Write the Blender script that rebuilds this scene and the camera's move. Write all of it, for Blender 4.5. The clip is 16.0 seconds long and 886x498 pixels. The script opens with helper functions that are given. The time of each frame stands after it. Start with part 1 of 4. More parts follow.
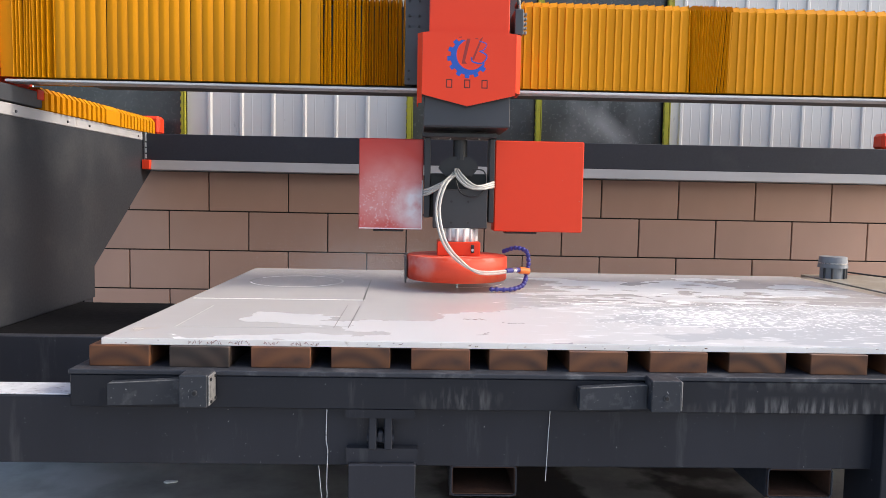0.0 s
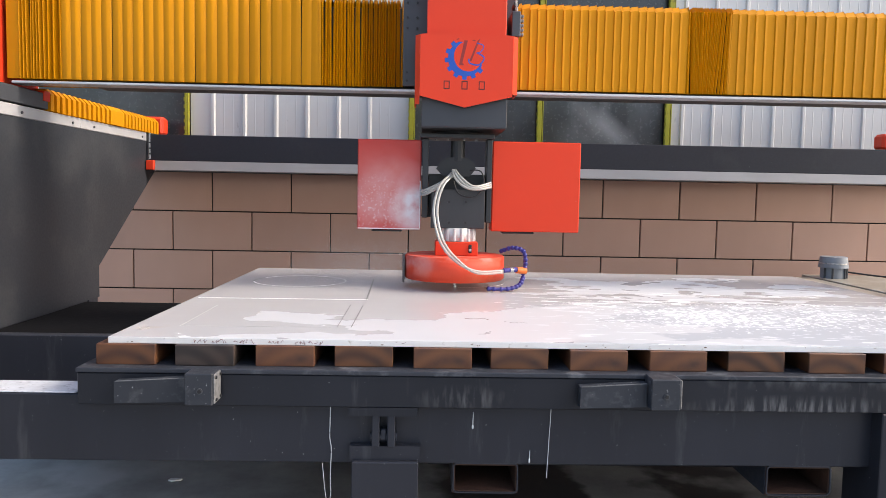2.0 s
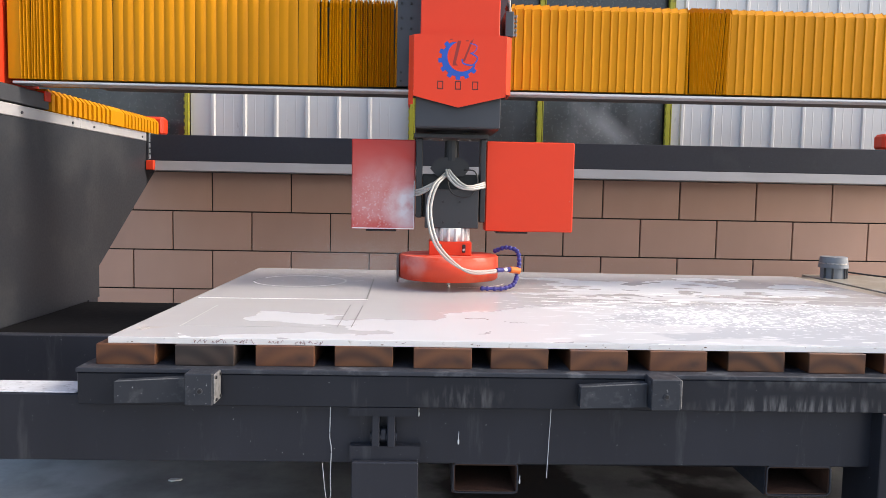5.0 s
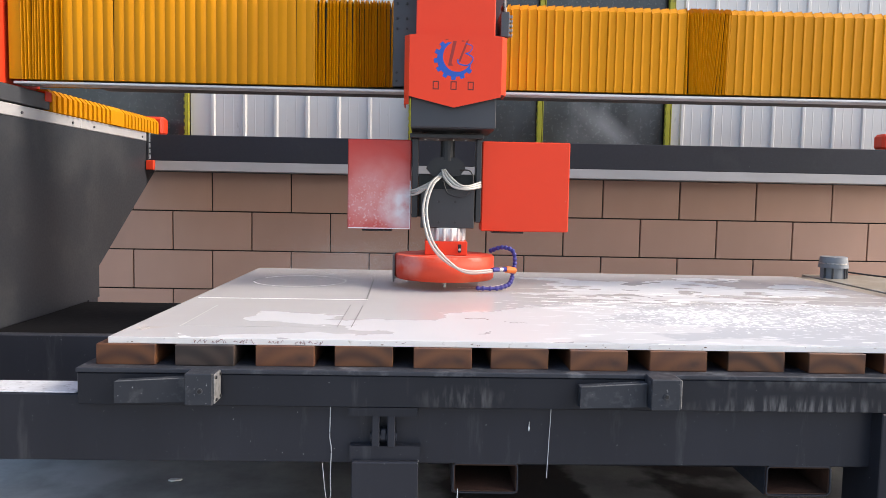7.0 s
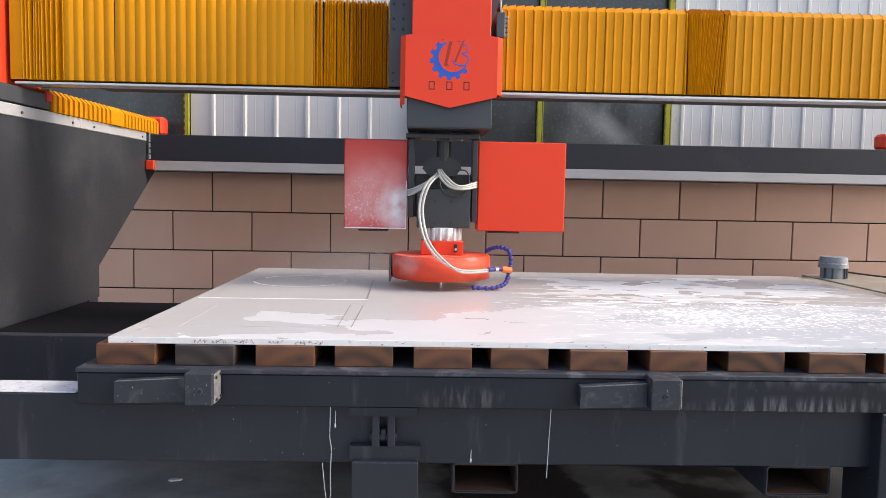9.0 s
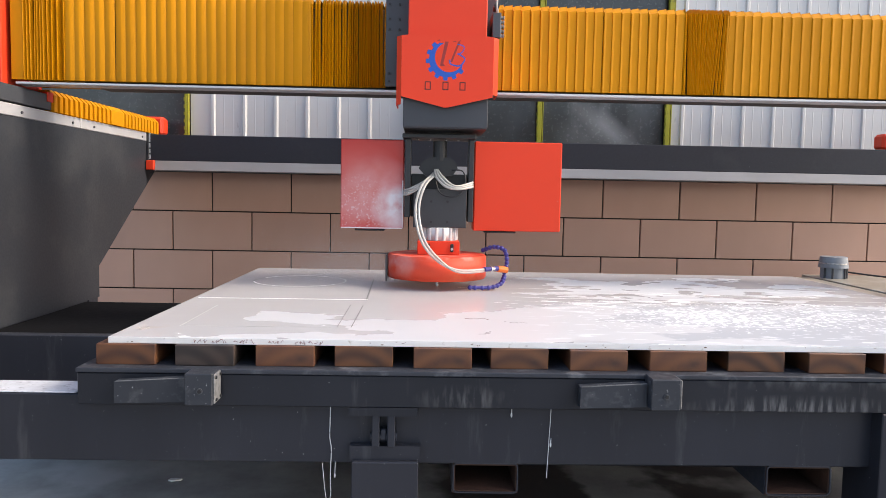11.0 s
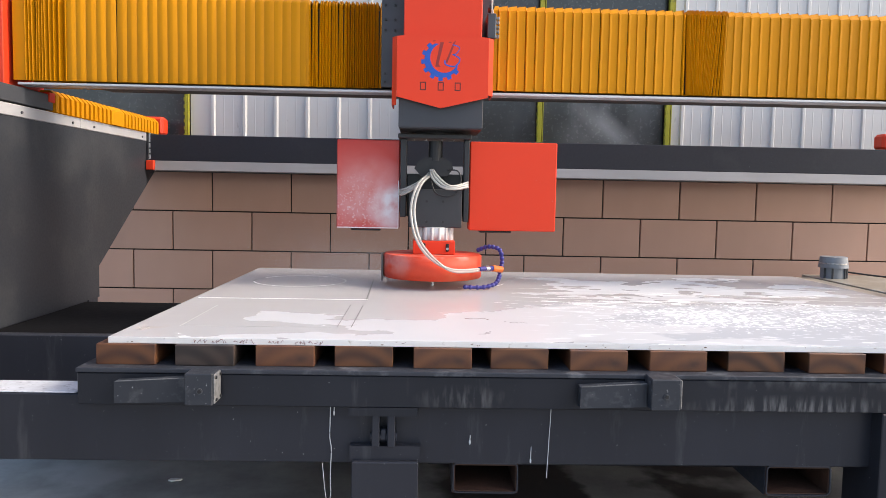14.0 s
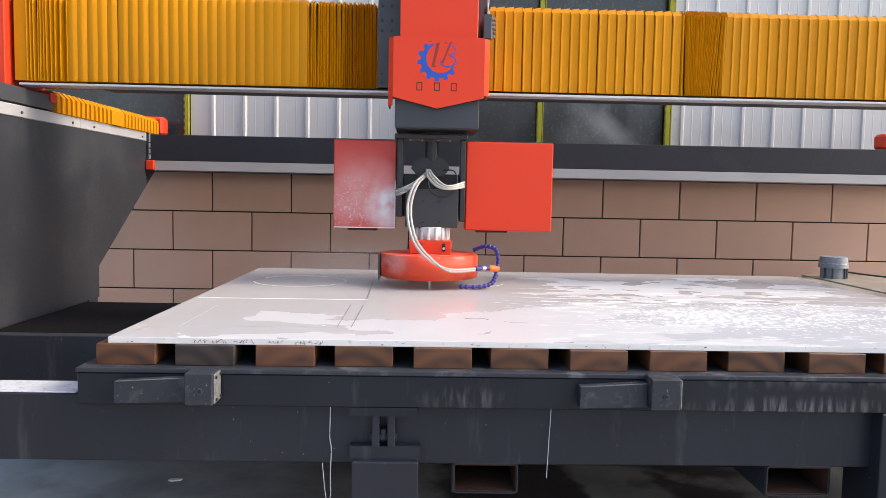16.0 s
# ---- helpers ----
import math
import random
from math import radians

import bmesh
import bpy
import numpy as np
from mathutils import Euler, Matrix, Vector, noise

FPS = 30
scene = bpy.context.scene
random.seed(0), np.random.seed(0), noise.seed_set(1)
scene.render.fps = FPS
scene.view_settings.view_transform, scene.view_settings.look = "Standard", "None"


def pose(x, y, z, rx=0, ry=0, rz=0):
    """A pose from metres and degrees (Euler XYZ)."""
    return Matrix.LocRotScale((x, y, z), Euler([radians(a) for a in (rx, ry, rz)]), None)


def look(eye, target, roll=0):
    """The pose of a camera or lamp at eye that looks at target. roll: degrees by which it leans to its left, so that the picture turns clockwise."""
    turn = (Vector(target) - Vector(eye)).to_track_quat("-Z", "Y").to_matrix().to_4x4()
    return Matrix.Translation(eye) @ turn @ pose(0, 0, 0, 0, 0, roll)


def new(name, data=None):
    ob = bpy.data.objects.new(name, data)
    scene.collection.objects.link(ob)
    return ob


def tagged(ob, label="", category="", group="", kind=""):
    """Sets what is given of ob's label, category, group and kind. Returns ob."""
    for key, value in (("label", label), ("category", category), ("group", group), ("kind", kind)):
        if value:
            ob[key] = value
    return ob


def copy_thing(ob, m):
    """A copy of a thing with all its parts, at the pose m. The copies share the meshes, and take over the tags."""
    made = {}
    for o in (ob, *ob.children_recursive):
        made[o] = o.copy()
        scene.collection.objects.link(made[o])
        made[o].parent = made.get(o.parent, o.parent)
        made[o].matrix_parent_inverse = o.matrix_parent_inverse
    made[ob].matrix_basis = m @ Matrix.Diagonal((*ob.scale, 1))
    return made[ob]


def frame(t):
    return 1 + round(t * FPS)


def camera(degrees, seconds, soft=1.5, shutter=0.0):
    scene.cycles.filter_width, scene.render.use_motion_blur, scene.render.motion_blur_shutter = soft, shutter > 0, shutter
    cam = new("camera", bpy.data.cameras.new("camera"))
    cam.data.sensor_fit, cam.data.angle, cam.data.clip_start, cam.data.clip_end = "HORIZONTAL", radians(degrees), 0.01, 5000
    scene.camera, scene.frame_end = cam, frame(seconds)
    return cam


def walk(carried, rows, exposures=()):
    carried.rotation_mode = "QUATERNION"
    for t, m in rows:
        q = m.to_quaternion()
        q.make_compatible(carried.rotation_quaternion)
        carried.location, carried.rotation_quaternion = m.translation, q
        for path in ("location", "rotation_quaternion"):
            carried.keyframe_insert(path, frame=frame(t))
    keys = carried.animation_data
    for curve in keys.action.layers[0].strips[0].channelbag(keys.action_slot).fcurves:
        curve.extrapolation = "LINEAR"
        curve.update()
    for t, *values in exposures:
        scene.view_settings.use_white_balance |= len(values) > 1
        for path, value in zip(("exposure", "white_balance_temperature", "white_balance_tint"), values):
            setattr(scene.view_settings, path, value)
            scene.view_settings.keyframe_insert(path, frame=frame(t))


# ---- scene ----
cam = camera(61.4, 16.0, soft=0.7)
# ---- camera ----
STILL = look((0.968, -2.303, 1.341), (1.022, -0.309, 1.192), 1.1)
walk(cam, [(0.0, look((0.970, -2.276, 1.339), (1.029, -0.283, 1.190), 1.1)), (0.5, look((0.967, -2.302, 1.340), (1.027, -0.308, 1.192), 1.1)),
           (1.0, STILL), (1.1, STILL), (16.0, STILL)],
     exposures=((0.0, 0.37, 6800, 11), (0.5, 0.42, 6800, 11), (1.0, 0.45, 6800, 11), (2.0, 0.46, 6800, 11), (16.0, 0.46, 6800, 11)))

# ---- light ----
world = bpy.data.worlds.new("sky")
scene.world = world
world.use_nodes = True
wn = world.node_tree.nodes
sky = wn.new("ShaderNodeTexSky")
sky.sky_type, sky.sun_disc = "NISHITA", False
sky.sun_elevation, sky.sun_rotation = radians(40), radians(97)
sky.dust_density, sky.air_density, sky.ozone_density = 3.0, 1.0, 1.0
wn["Background"].inputs["Strength"].default_value = 0.265
world.node_tree.links.new(sky.outputs["Color"], wn["Background"].inputs["Color"])
sun = new("sun", bpy.data.lights.new("sun", "SUN"))
sun.data.energy, sun.data.angle, sun.data.color = 2.1, radians(12), (1.0, 0.93, 0.84)
sun.matrix_world = look((7.0, 0.8, 5.9), (1.0, 1.4, 0.9))


# ---- materials ----
def material(name, color, rough=0.5, metal=0.0, vary=0.2, scale=3.0, bump=0.15, fine=90.0, stretch=(1, 1, 1),
             second=None, amount=(0.5, 0.7), rough_to=None, each=0.0, speck=0.0):
    m = bpy.data.materials.new(name)
    m.use_nodes = True
    n, l = m.node_tree.nodes, m.node_tree.links
    b = n["Principled BSDF"]
    b.inputs["Metallic"].default_value = metal
    co, mp = n.new("ShaderNodeTexCoord"), n.new("ShaderNodeMapping")
    mp.inputs["Scale"].default_value = stretch
    l.new(co.outputs["Object"], mp.inputs["Vector"])
    n1, n2 = n.new("ShaderNodeTexNoise"), n.new("ShaderNodeTexNoise")
    for node, s, d in ((n1, scale, 6), (n2, fine, 4)):
        node.inputs["Scale"].default_value, node.inputs["Detail"].default_value = s, d
        l.new(mp.outputs["Vector"], node.inputs["Vector"])
    mix = n.new("ShaderNodeMix")
    mix.data_type = "RGBA"
    lo = tuple(c * (1 - vary) for c in color)
    hi = tuple(min(1, c * (1 + vary)) for c in color)
    mix.inputs[6].default_value, mix.inputs[7].default_value = (*lo, 1), (*hi, 1)
    l.new(n1.outputs["Fac"], mix.inputs["Factor"])
    out = mix.outputs[2]
    if each:
        info, hsv, rng = n.new("ShaderNodeObjectInfo"), n.new("ShaderNodeHueSaturation"), n.new("ShaderNodeMapRange")
        rng.inputs["To Min"].default_value, rng.inputs["To Max"].default_value = 1 - each, 1 + each
        l.new(info.outputs["Random"], rng.inputs["Value"])
        l.new(rng.outputs["Result"], hsv.inputs["Value"])
        l.new(out, hsv.inputs["Color"])
        out = hsv.outputs["Color"]
    ramp = None
    if second:
        n3, ramp, mx = n.new("ShaderNodeTexNoise"), n.new("ShaderNodeMapRange"), n.new("ShaderNodeMix")
        n3.inputs["Scale"].default_value, n3.inputs["Detail"].default_value = scale * 2.3, 9
        n3.inputs["Roughness"].default_value = 0.65
        l.new(mp.outputs["Vector"], n3.inputs["Vector"])
        ramp.inputs["From Min"].default_value, ramp.inputs["From Max"].default_value = amount
        l.new(n3.outputs["Fac"], ramp.inputs["Value"])
        mx.data_type = "RGBA"
        mx.inputs[7].default_value = (*second, 1)
        l.new(ramp.outputs["Result"], mx.inputs["Factor"])
        l.new(out, mx.inputs[6])
        out = mx.outputs[2]
    if speck:
        n4, r4, m4 = n.new("ShaderNodeTexNoise"), n.new("ShaderNodeMapRange"), n.new("ShaderNodeMix")
        n4.inputs["Scale"].default_value, n4.inputs["Detail"].default_value = 110.0, 3
        r4.inputs["From Min"].default_value, r4.inputs["From Max"].default_value = speck, speck + 0.05
        l.new(co.outputs["Object"], n4.inputs["Vector"])
        l.new(n4.outputs["Fac"], r4.inputs["Value"])
        m4.data_type = "RGBA"
        m4.inputs[7].default_value = (0.42, 0.42, 0.41, 1)
        l.new(r4.outputs["Result"], m4.inputs["Factor"])
        l.new(out, m4.inputs[6])
        out = m4.outputs[2]
    l.new(out, b.inputs["Base Color"])
    rr = n.new("ShaderNodeMapRange")
    rr.inputs["To Min"].default_value = max(0.02, rough - 0.12)
    rr.inputs["To Max"].default_value = min(1, rough + 0.12) if rough_to is None else rough_to
    l.new(ramp.outputs["Result"] if ramp and rough_to is not None else n2.outputs["Fac"], rr.inputs["Value"])
    l.new(rr.outputs["Result"], b.inputs["Roughness"])
    bp = n.new("ShaderNodeBump")
    bp.inputs["Strength"].default_value, bp.inputs["Distance"].default_value = bump, 0.002
    l.new(n2.outputs["Fac"], bp.inputs["Height"])
    l.new(bp.outputs["Normal"], b.inputs["Normal"])
    return m


STEEL = material("dark_steel", (0.024, 0.027, 0.036), 0.38, 0.0, 0.3, 1.6, 0.08, 70, second=(0.065, 0.068, 0.075), amount=(0.54, 0.8))
PANEL = material("dark_panel_paint", (0.022, 0.025, 0.032), 0.46, 0.0, 0.25, 1.2, 0.05, 70, second=(0.055, 0.057, 0.062), amount=(0.5, 0.8), speck=0.76)
CLAMP = material("splashed_clamp_steel", (0.032, 0.036, 0.044), 0.34, 0.0, 0.3, 6, 0.12, 60, second=(0.14, 0.14, 0.145), amount=(0.55, 0.8), speck=0.68)
STEEL_WET = material("splashed_steel", (0.024, 0.026, 0.034), 0.34, 0.0, 0.35, 4.5, 0.1, 60, stretch=(1, 1, 0.14), second=(0.10, 0.10, 0.105), amount=(0.57, 0.86), speck=0.74)
HEAD_STEEL = material("grey_paint", (0.050, 0.054, 0.062), 0.4, 0.0, 0.2, 5, 0.05, 80)
BLACK = material("black_rubber", (0.012, 0.012, 0.013), 0.5, 0.0, 0.3, 8, 0.1, 100)
TRAY = material("wet_black_tray", (0.006, 0.006, 0.007), 0.9, 0.0, 0.4, 2, 0.0, 30)
TRAY.node_tree.nodes["Principled BSDF"].inputs["Specular IOR Level"].default_value = 0.08
RED = material("orange_red_paint", (0.70, 0.048, 0.016), 0.45, 0.0, 0.06, 2, 0.04, 120)
YELLOW = material("yellow_bellows_cloth", (0.535, 0.214, 0.0015), 0.5, 0.0, 0.12, 4, 0.12, 160, each=0.06)
YELLOW.node_tree.nodes["Principled BSDF"].inputs["Specular IOR Level"].default_value = 0.15
SILVER = material("galvanised_strip", (0.56, 0.56, 0.575), 0.35, 0.35, 0.15, 6, 0.05, 90)
RED.node_tree.nodes["Principled BSDF"].inputs["Specular IOR Level"].default_value = 0.3
STEEL_BARE = material("bare_steel", (0.55, 0.55, 0.56), 0.28, 0.9, 0.15, 20, 0.05, 120)
SHEET = material("white_metal_sheet", (0.56, 0.555, 0.545), 0.32, 0.1, 0.05, 1.5, 0.0, 20, stretch=(1, 1, 0.3))
TILE = material("brown_wall_tile", (0.48, 0.295, 0.22), 0.5, 0.0, 0.1, 3, 0.08, 140, each=0.05, stretch=(1, 1, 0.5))
GROUT = material("dark_grout", (0.012, 0.010, 0.009), 0.8)
GLASS_DARK = material("dusty_dark_glass", (0.044, 0.050, 0.050), 0.25, 0.0, 0.4, 1.2, 0.0, 40, second=(0.10, 0.105, 0.105), amount=(0.52, 0.85))
POST = material("yellow_green_paint", (0.30, 0.28, 0.012), 0.5, 0.0, 0.3, 12, 0.1, 90, second=(0.05, 0.05, 0.03), amount=(0.55, 0.75))
COPING = material("grey_coping", (0.29, 0.29, 0.295), 0.4, 0.25, 0.2, 3, 0.06, 60)
RUST = material("rusty_steel", (0.11, 0.042, 0.02), 0.75, 0.0, 0.4, 9, 0.3, 90)
# rust darkened so that the fork tubes' inner shade is in the colour
SHADED_RUST = material("shaded_tube_rust", (0.045, 0.018, 0.009), 0.75, 0.0, 0.5, 14, 0.3, 90)
FLOOR = material("wet_concrete", (0.37, 0.365, 0.355), 0.7, 0.0, 0.3, 1.1, 0.2, 60, second=(0.14, 0.14, 0.145), amount=(0.32, 0.76), rough_to=0.45)
HOSE_WHITE = material("clear_plastic_hose", (0.74, 0.72, 0.66), 0.22, 0.0, 0.1, 30, 0.05, 80)
HOSE_WHITE.node_tree.nodes["Principled BSDF"].inputs["Transmission Weight"].default_value = 0.55
BLUE = material("blue_plastic", (0.028, 0.025, 0.19), 0.4, 0.0, 0.15, 30, 0.05, 90)
ORANGE = material("orange_plastic", (0.75, 0.16, 0.02), 0.35, 0.0, 0.1, 30, 0.05, 90)
LOGO_BLUE = material("blue_print", (0.008, 0.075, 0.40), 0.4, 0.0, 0.1, 8, 0.0)
LOGO_RED = material("brown_red_print", (0.26, 0.02, 0.014), 0.4, 0.0, 0.1, 8, 0.0)
LOGO_DARK = material("dark_print", (0.05, 0.006, 0.006), 0.45, 0.0, 0.1, 8, 0.0)
WORN = material("worn_or_highlit_steel", (0.22, 0.22, 0.22), 0.4, 0.2, 0.35, 20, 0.15, 90, second=(0.10, 0.10, 0.10), amount=(0.5, 0.65))
NOSE = material("brushed_spindle_steel", (0.62, 0.61, 0.59), 0.5, 0.35, 0.25, 25, 0.1, 90)
FLAP = material("grey_plastic_flap", (0.09, 0.075, 0.075), 0.4, 0.0, 0.4, 14, 0.1, 60)
RED_COVER = material("speckled_red_paint", (0.70, 0.048, 0.016), 0.45, 0.0, 0.06, 2, 0.04, 120, speck=0.755)
RED_COVER.node_tree.nodes["Principled BSDF"].inputs["Specular IOR Level"].default_value = 0.3
NAVY = material("navy_black_paint", (0.012, 0.015, 0.025), 0.6, 0.0, 0.3, 1.3, 0.06, 70, second=(0.026, 0.029, 0.037), amount=(0.55, 0.8), speck=0.77)
# pale colour carries the light that falls on the beam's top
LEDGE = material("sunlit_pale_ledge", (0.66, 0.68, 0.72), 0.38, 0.15, 0.25, 22, 0.2, 80, second=(0.30, 0.31, 0.33), amount=(0.55, 0.7))
CUT = material("dark_saw_slot", (0.10, 0.10, 0.10), 0.6)
EDGE = material("sawn_stone_edge", (0.74, 0.73, 0.71), 0.5, 0.0, 0.15, 12, 0.1, 90, second=(0.34, 0.29, 0.23), amount=(0.60, 0.72))
FAINT = material("shallow_saw_mark", (0.33, 0.33, 0.33), 0.5)
CRAYON = material("dark_red_crayon", (0.16, 0.035, 0.03), 0.7, 0.0, 0.3, 40, 0.0)
SLURRY = material("white_slurry", (0.85, 0.85, 0.84), 0.3)
DAMP = material("damp_silty_steel", (0.27, 0.245, 0.20), 0.35, 0.0, 0.2, 3, 0.1, 60, second=(0.42, 0.41, 0.38), amount=(0.5, 0.7))
MOTOR = material("grey_motor_paint", (0.22, 0.245, 0.28), 0.4, 0.0, 0.2, 12, 0.08, 90)
WATER = material("dripping_water", (0.64, 0.66, 0.68), 0.08, 0.0, 0.1, 30, 0.0)


def slab_material():
    """Polished stone under a film of water, with dry slurry lying on it in ragged patches."""
    m = material("wet_white_stone", (0.515, 0.515, 0.52), 0.24, 0.0, 0.05, 2.0, 0.02, 60)
    n, l = m.node_tree.nodes, m.node_tree.links
    b = n["Principled BSDF"]
    co, sep = n.new("ShaderNodeTexCoord"), n.new("ShaderNodeSeparateXYZ")
    l.new(co.outputs["Object"], sep.inputs["Vector"])

    def noise(stretch, detail=5, rough=0.55, seed=0.0):
        mp, nz = n.new("ShaderNodeMapping"), n.new("ShaderNodeTexNoise")
        mp.inputs["Scale"].default_value, mp.inputs["Location"].default_value = (*stretch, 1), (seed, seed * 1.3, 0)
        nz.inputs["Scale"].default_value, nz.inputs["Detail"].default_value, nz.inputs["Roughness"].default_value = 1.0, detail, rough
        l.new(co.outputs["Object"], mp.inputs["Vector"])
        l.new(mp.outputs["Vector"], nz.inputs["Vector"])
        return nz

    def math2(op, a, c, clamp=False):
        node = n.new("ShaderNodeMath")
        node.operation, node.use_clamp = op, clamp
        for k, v in enumerate((a, c)):
            if isinstance(v, (int, float)):
                node.inputs[k].default_value = v
            else:
                l.new(v, node.inputs[k])
        return node.outputs["Value"]

    def ramp(value, lo, hi, a=0.0, z=1.0):
        r = n.new("ShaderNodeMapRange")
        r.inputs["From Min"].default_value, r.inputs["From Max"].default_value = lo, hi
        r.inputs["To Min"].default_value, r.inputs["To Max"].default_value = a, z
        l.new(value, r.inputs["Value"])
        return r.outputs["Result"]

    # the plan of the slab, stirred so that every patch gets a lobed outline
    stir, warped = noise((4.6, 6.0), 4, 0.48, 2.0), n.new("ShaderNodeVectorMath")
    warped.operation = "MULTIPLY_ADD"
    l.new(stir.outputs["Color"], warped.inputs[0])
    warped.inputs[1].default_value = (0.42, 0.34, 0.0)
    shift = n.new("ShaderNodeVectorMath")
    shift.operation = "SUBTRACT"
    l.new(co.outputs["Object"], shift.inputs[0])
    shift.inputs[1].default_value = (0.21, 0.17, 0.0)
    l.new(shift.outputs["Vector"], warped.inputs[2])

    def patches(spots, soft):
        """1 inside any of the ellipses (x, y, half length, half width), 0 outside."""
        least = None
        for x, y, a, c in spots:
            sub, div, size = (n.new("ShaderNodeVectorMath") for k in range(3))
            sub.operation, div.operation, size.operation = "SUBTRACT", "DIVIDE", "LENGTH"
            l.new(warped.outputs["Vector"], sub.inputs[0])
            sub.inputs[1].default_value = (x, y, 0.88)
            l.new(sub.outputs["Vector"], div.inputs[0])
            div.inputs[1].default_value = (a, c, 1.0)
            l.new(div.outputs["Vector"], size.inputs[0])
            least = size.outputs["Value"] if least is None else math2("MINIMUM", least, size.outputs["Value"])
        return ramp(least, 1.0, 1.0 - soft)

    def overlay(factor, tone, rough, sheen):
        mx = n.new("ShaderNodeMix")
        mx.data_type = "RGBA"
        l.new(factor, mx.inputs["Factor"])
        l.new(b.inputs["Base Color"].links[0].from_socket, mx.inputs[6])
        mx.inputs[7].default_value = (*tone, 1)
        l.new(mx.outputs[2], b.inputs["Base Color"])
        for socket, to in ((b.inputs["Roughness"], rough), (b.inputs["Specular IOR Level"], sheen)):
            mf = n.new("ShaderNodeMix")
            l.new(factor, mf.inputs[0])
            if socket.links:
                l.new(socket.links[0].from_socket, mf.inputs[2])
            else:
                mf.inputs[2].default_value = socket.default_value
            mf.inputs[3].default_value = to
            l.new(mf.outputs[0], socket)

    X, Y = sep.outputs["X"], sep.outputs["Y"]
    l.new(ramp(noise((1.6, 2.2), 3, 0.5, 1.0).outputs["Fac"], 0.3, 0.7, 0.14, 0.24), b.inputs["Roughness"])
    # a faint even film of dust towards the front and the right
    film = math2("MULTIPLY", ramp(X, 1.2, 1.8), ramp(Y, 0.98, 0.74))
    overlay(math2("MULTIPLY", film, 0.92), (0.405, 0.428, 0.458), 0.40, 0.24)
    # dull dried patches at the back
    back = patches(((1.84, 1.45, 0.26, 0.30), (2.15, 1.30, 0.32, 0.22), (1.62, 1.17, 0.17, 0.06), (2.35, 1.55, 0.22, 0.24), (1.66, 1.78, 0.22, 0.09),
                    (2.70, 1.30, 0.38, 0.14), (2.55, 1.85, 0.25, 0.10), (2.95, 1.60, 0.20, 0.10), (2.2, 1.02, 0.6, 0.08)), 0.16)
    back = math2("MULTIPLY", back, ramp(noise((5.5, 8.0), 3, 0.5, 9.0).outputs["Fac"], 0.40, 0.43))
    overlay(math2("MULTIPLY", back, 0.85), (0.565, 0.58, 0.60), 0.5, 0.2)
    # the wide white patches along the front
    front = patches(((0.49, 0.42, 0.16, 0.105), (0.60, 0.31, 0.13, 0.05), (0.80, 0.28, 0.11, 0.075), (1.04, 0.24, 0.19, 0.17), (1.22, 0.42, 0.22, 0.21), (1.45, 0.50, 0.24, 0.26), (1.62, 0.66, 0.20, 0.16),
                     (1.50, 0.22, 0.34, 0.20), (0.62, 0.03, 0.46, 0.075), (1.1, 0.04, 0.4, 0.10), (1.85, 0.04, 0.4, 0.07), (1.85, 0.30, 0.16, 0.08)), 0.08)
    overlay(math2("MULTIPLY", front, 0.93), (0.545, 0.555, 0.57), 0.34, 0.32)
    # streaks of foam that run across, crowded where the water stands
    zone = math2("MULTIPLY", ramp(X, 1.45, 1.95), math2("MULTIPLY", ramp(Y, 0.16, 0.42), ramp(Y, 0.98, 0.80)))
    fine = math2("ADD", noise((44, 36), 3, 0.55, 3.1).outputs["Fac"], math2("MULTIPLY", zone, ramp(noise((2.2, 4.2), 2, 0.5, 5.0).outputs["Fac"], 0.28, 0.60, 0.03, 0.15)))
    overlay(math2("MULTIPLY", ramp(fine, 0.650, 0.662), ramp(zone, 0.05, 0.25)), (0.78, 0.79, 0.81), 0.7, 0.1)
    dash_zone = math2("MULTIPLY", math2("MULTIPLY", ramp(X, 1.15, 1.5), ramp(Y, 1.05, 0.85)), 0.065)
    dash = math2("ADD", noise((9, 30), 3, 0.5, 11.0).outputs["Fac"], dash_zone)
    overlay(math2("MULTIPLY", ramp(dash, 0.665, 0.68), ramp(dash_zone, 0.02, 0.05)), (0.70, 0.71, 0.73), 0.7, 0.1)
    # long bright rims at the edge of the standing water
    rim_zone = math2("MULTIPLY", ramp(X, 1.35, 1.6), math2("MULTIPLY", ramp(Y, 0.72, 0.84), ramp(Y, 1.45, 1.25)))
    rim = math2("ABSOLUTE", math2("SUBTRACT", noise((1.3, 7.5), 3, 0.5, 7.7).outputs["Fac"], 0.52), 0)
    overlay(math2("MULTIPLY", ramp(rim, 0.017, 0.011), rim_zone), (0.82, 0.83, 0.84), 0.7, 0.1)
    overlay(math2("MULTIPLY", patches(((0.10, 0.15, 0.07, 0.07),), 0.9), 0.5), (0.40, 0.33, 0.26), 0.4, 0.3)
    return m


SLAB = slab_material()


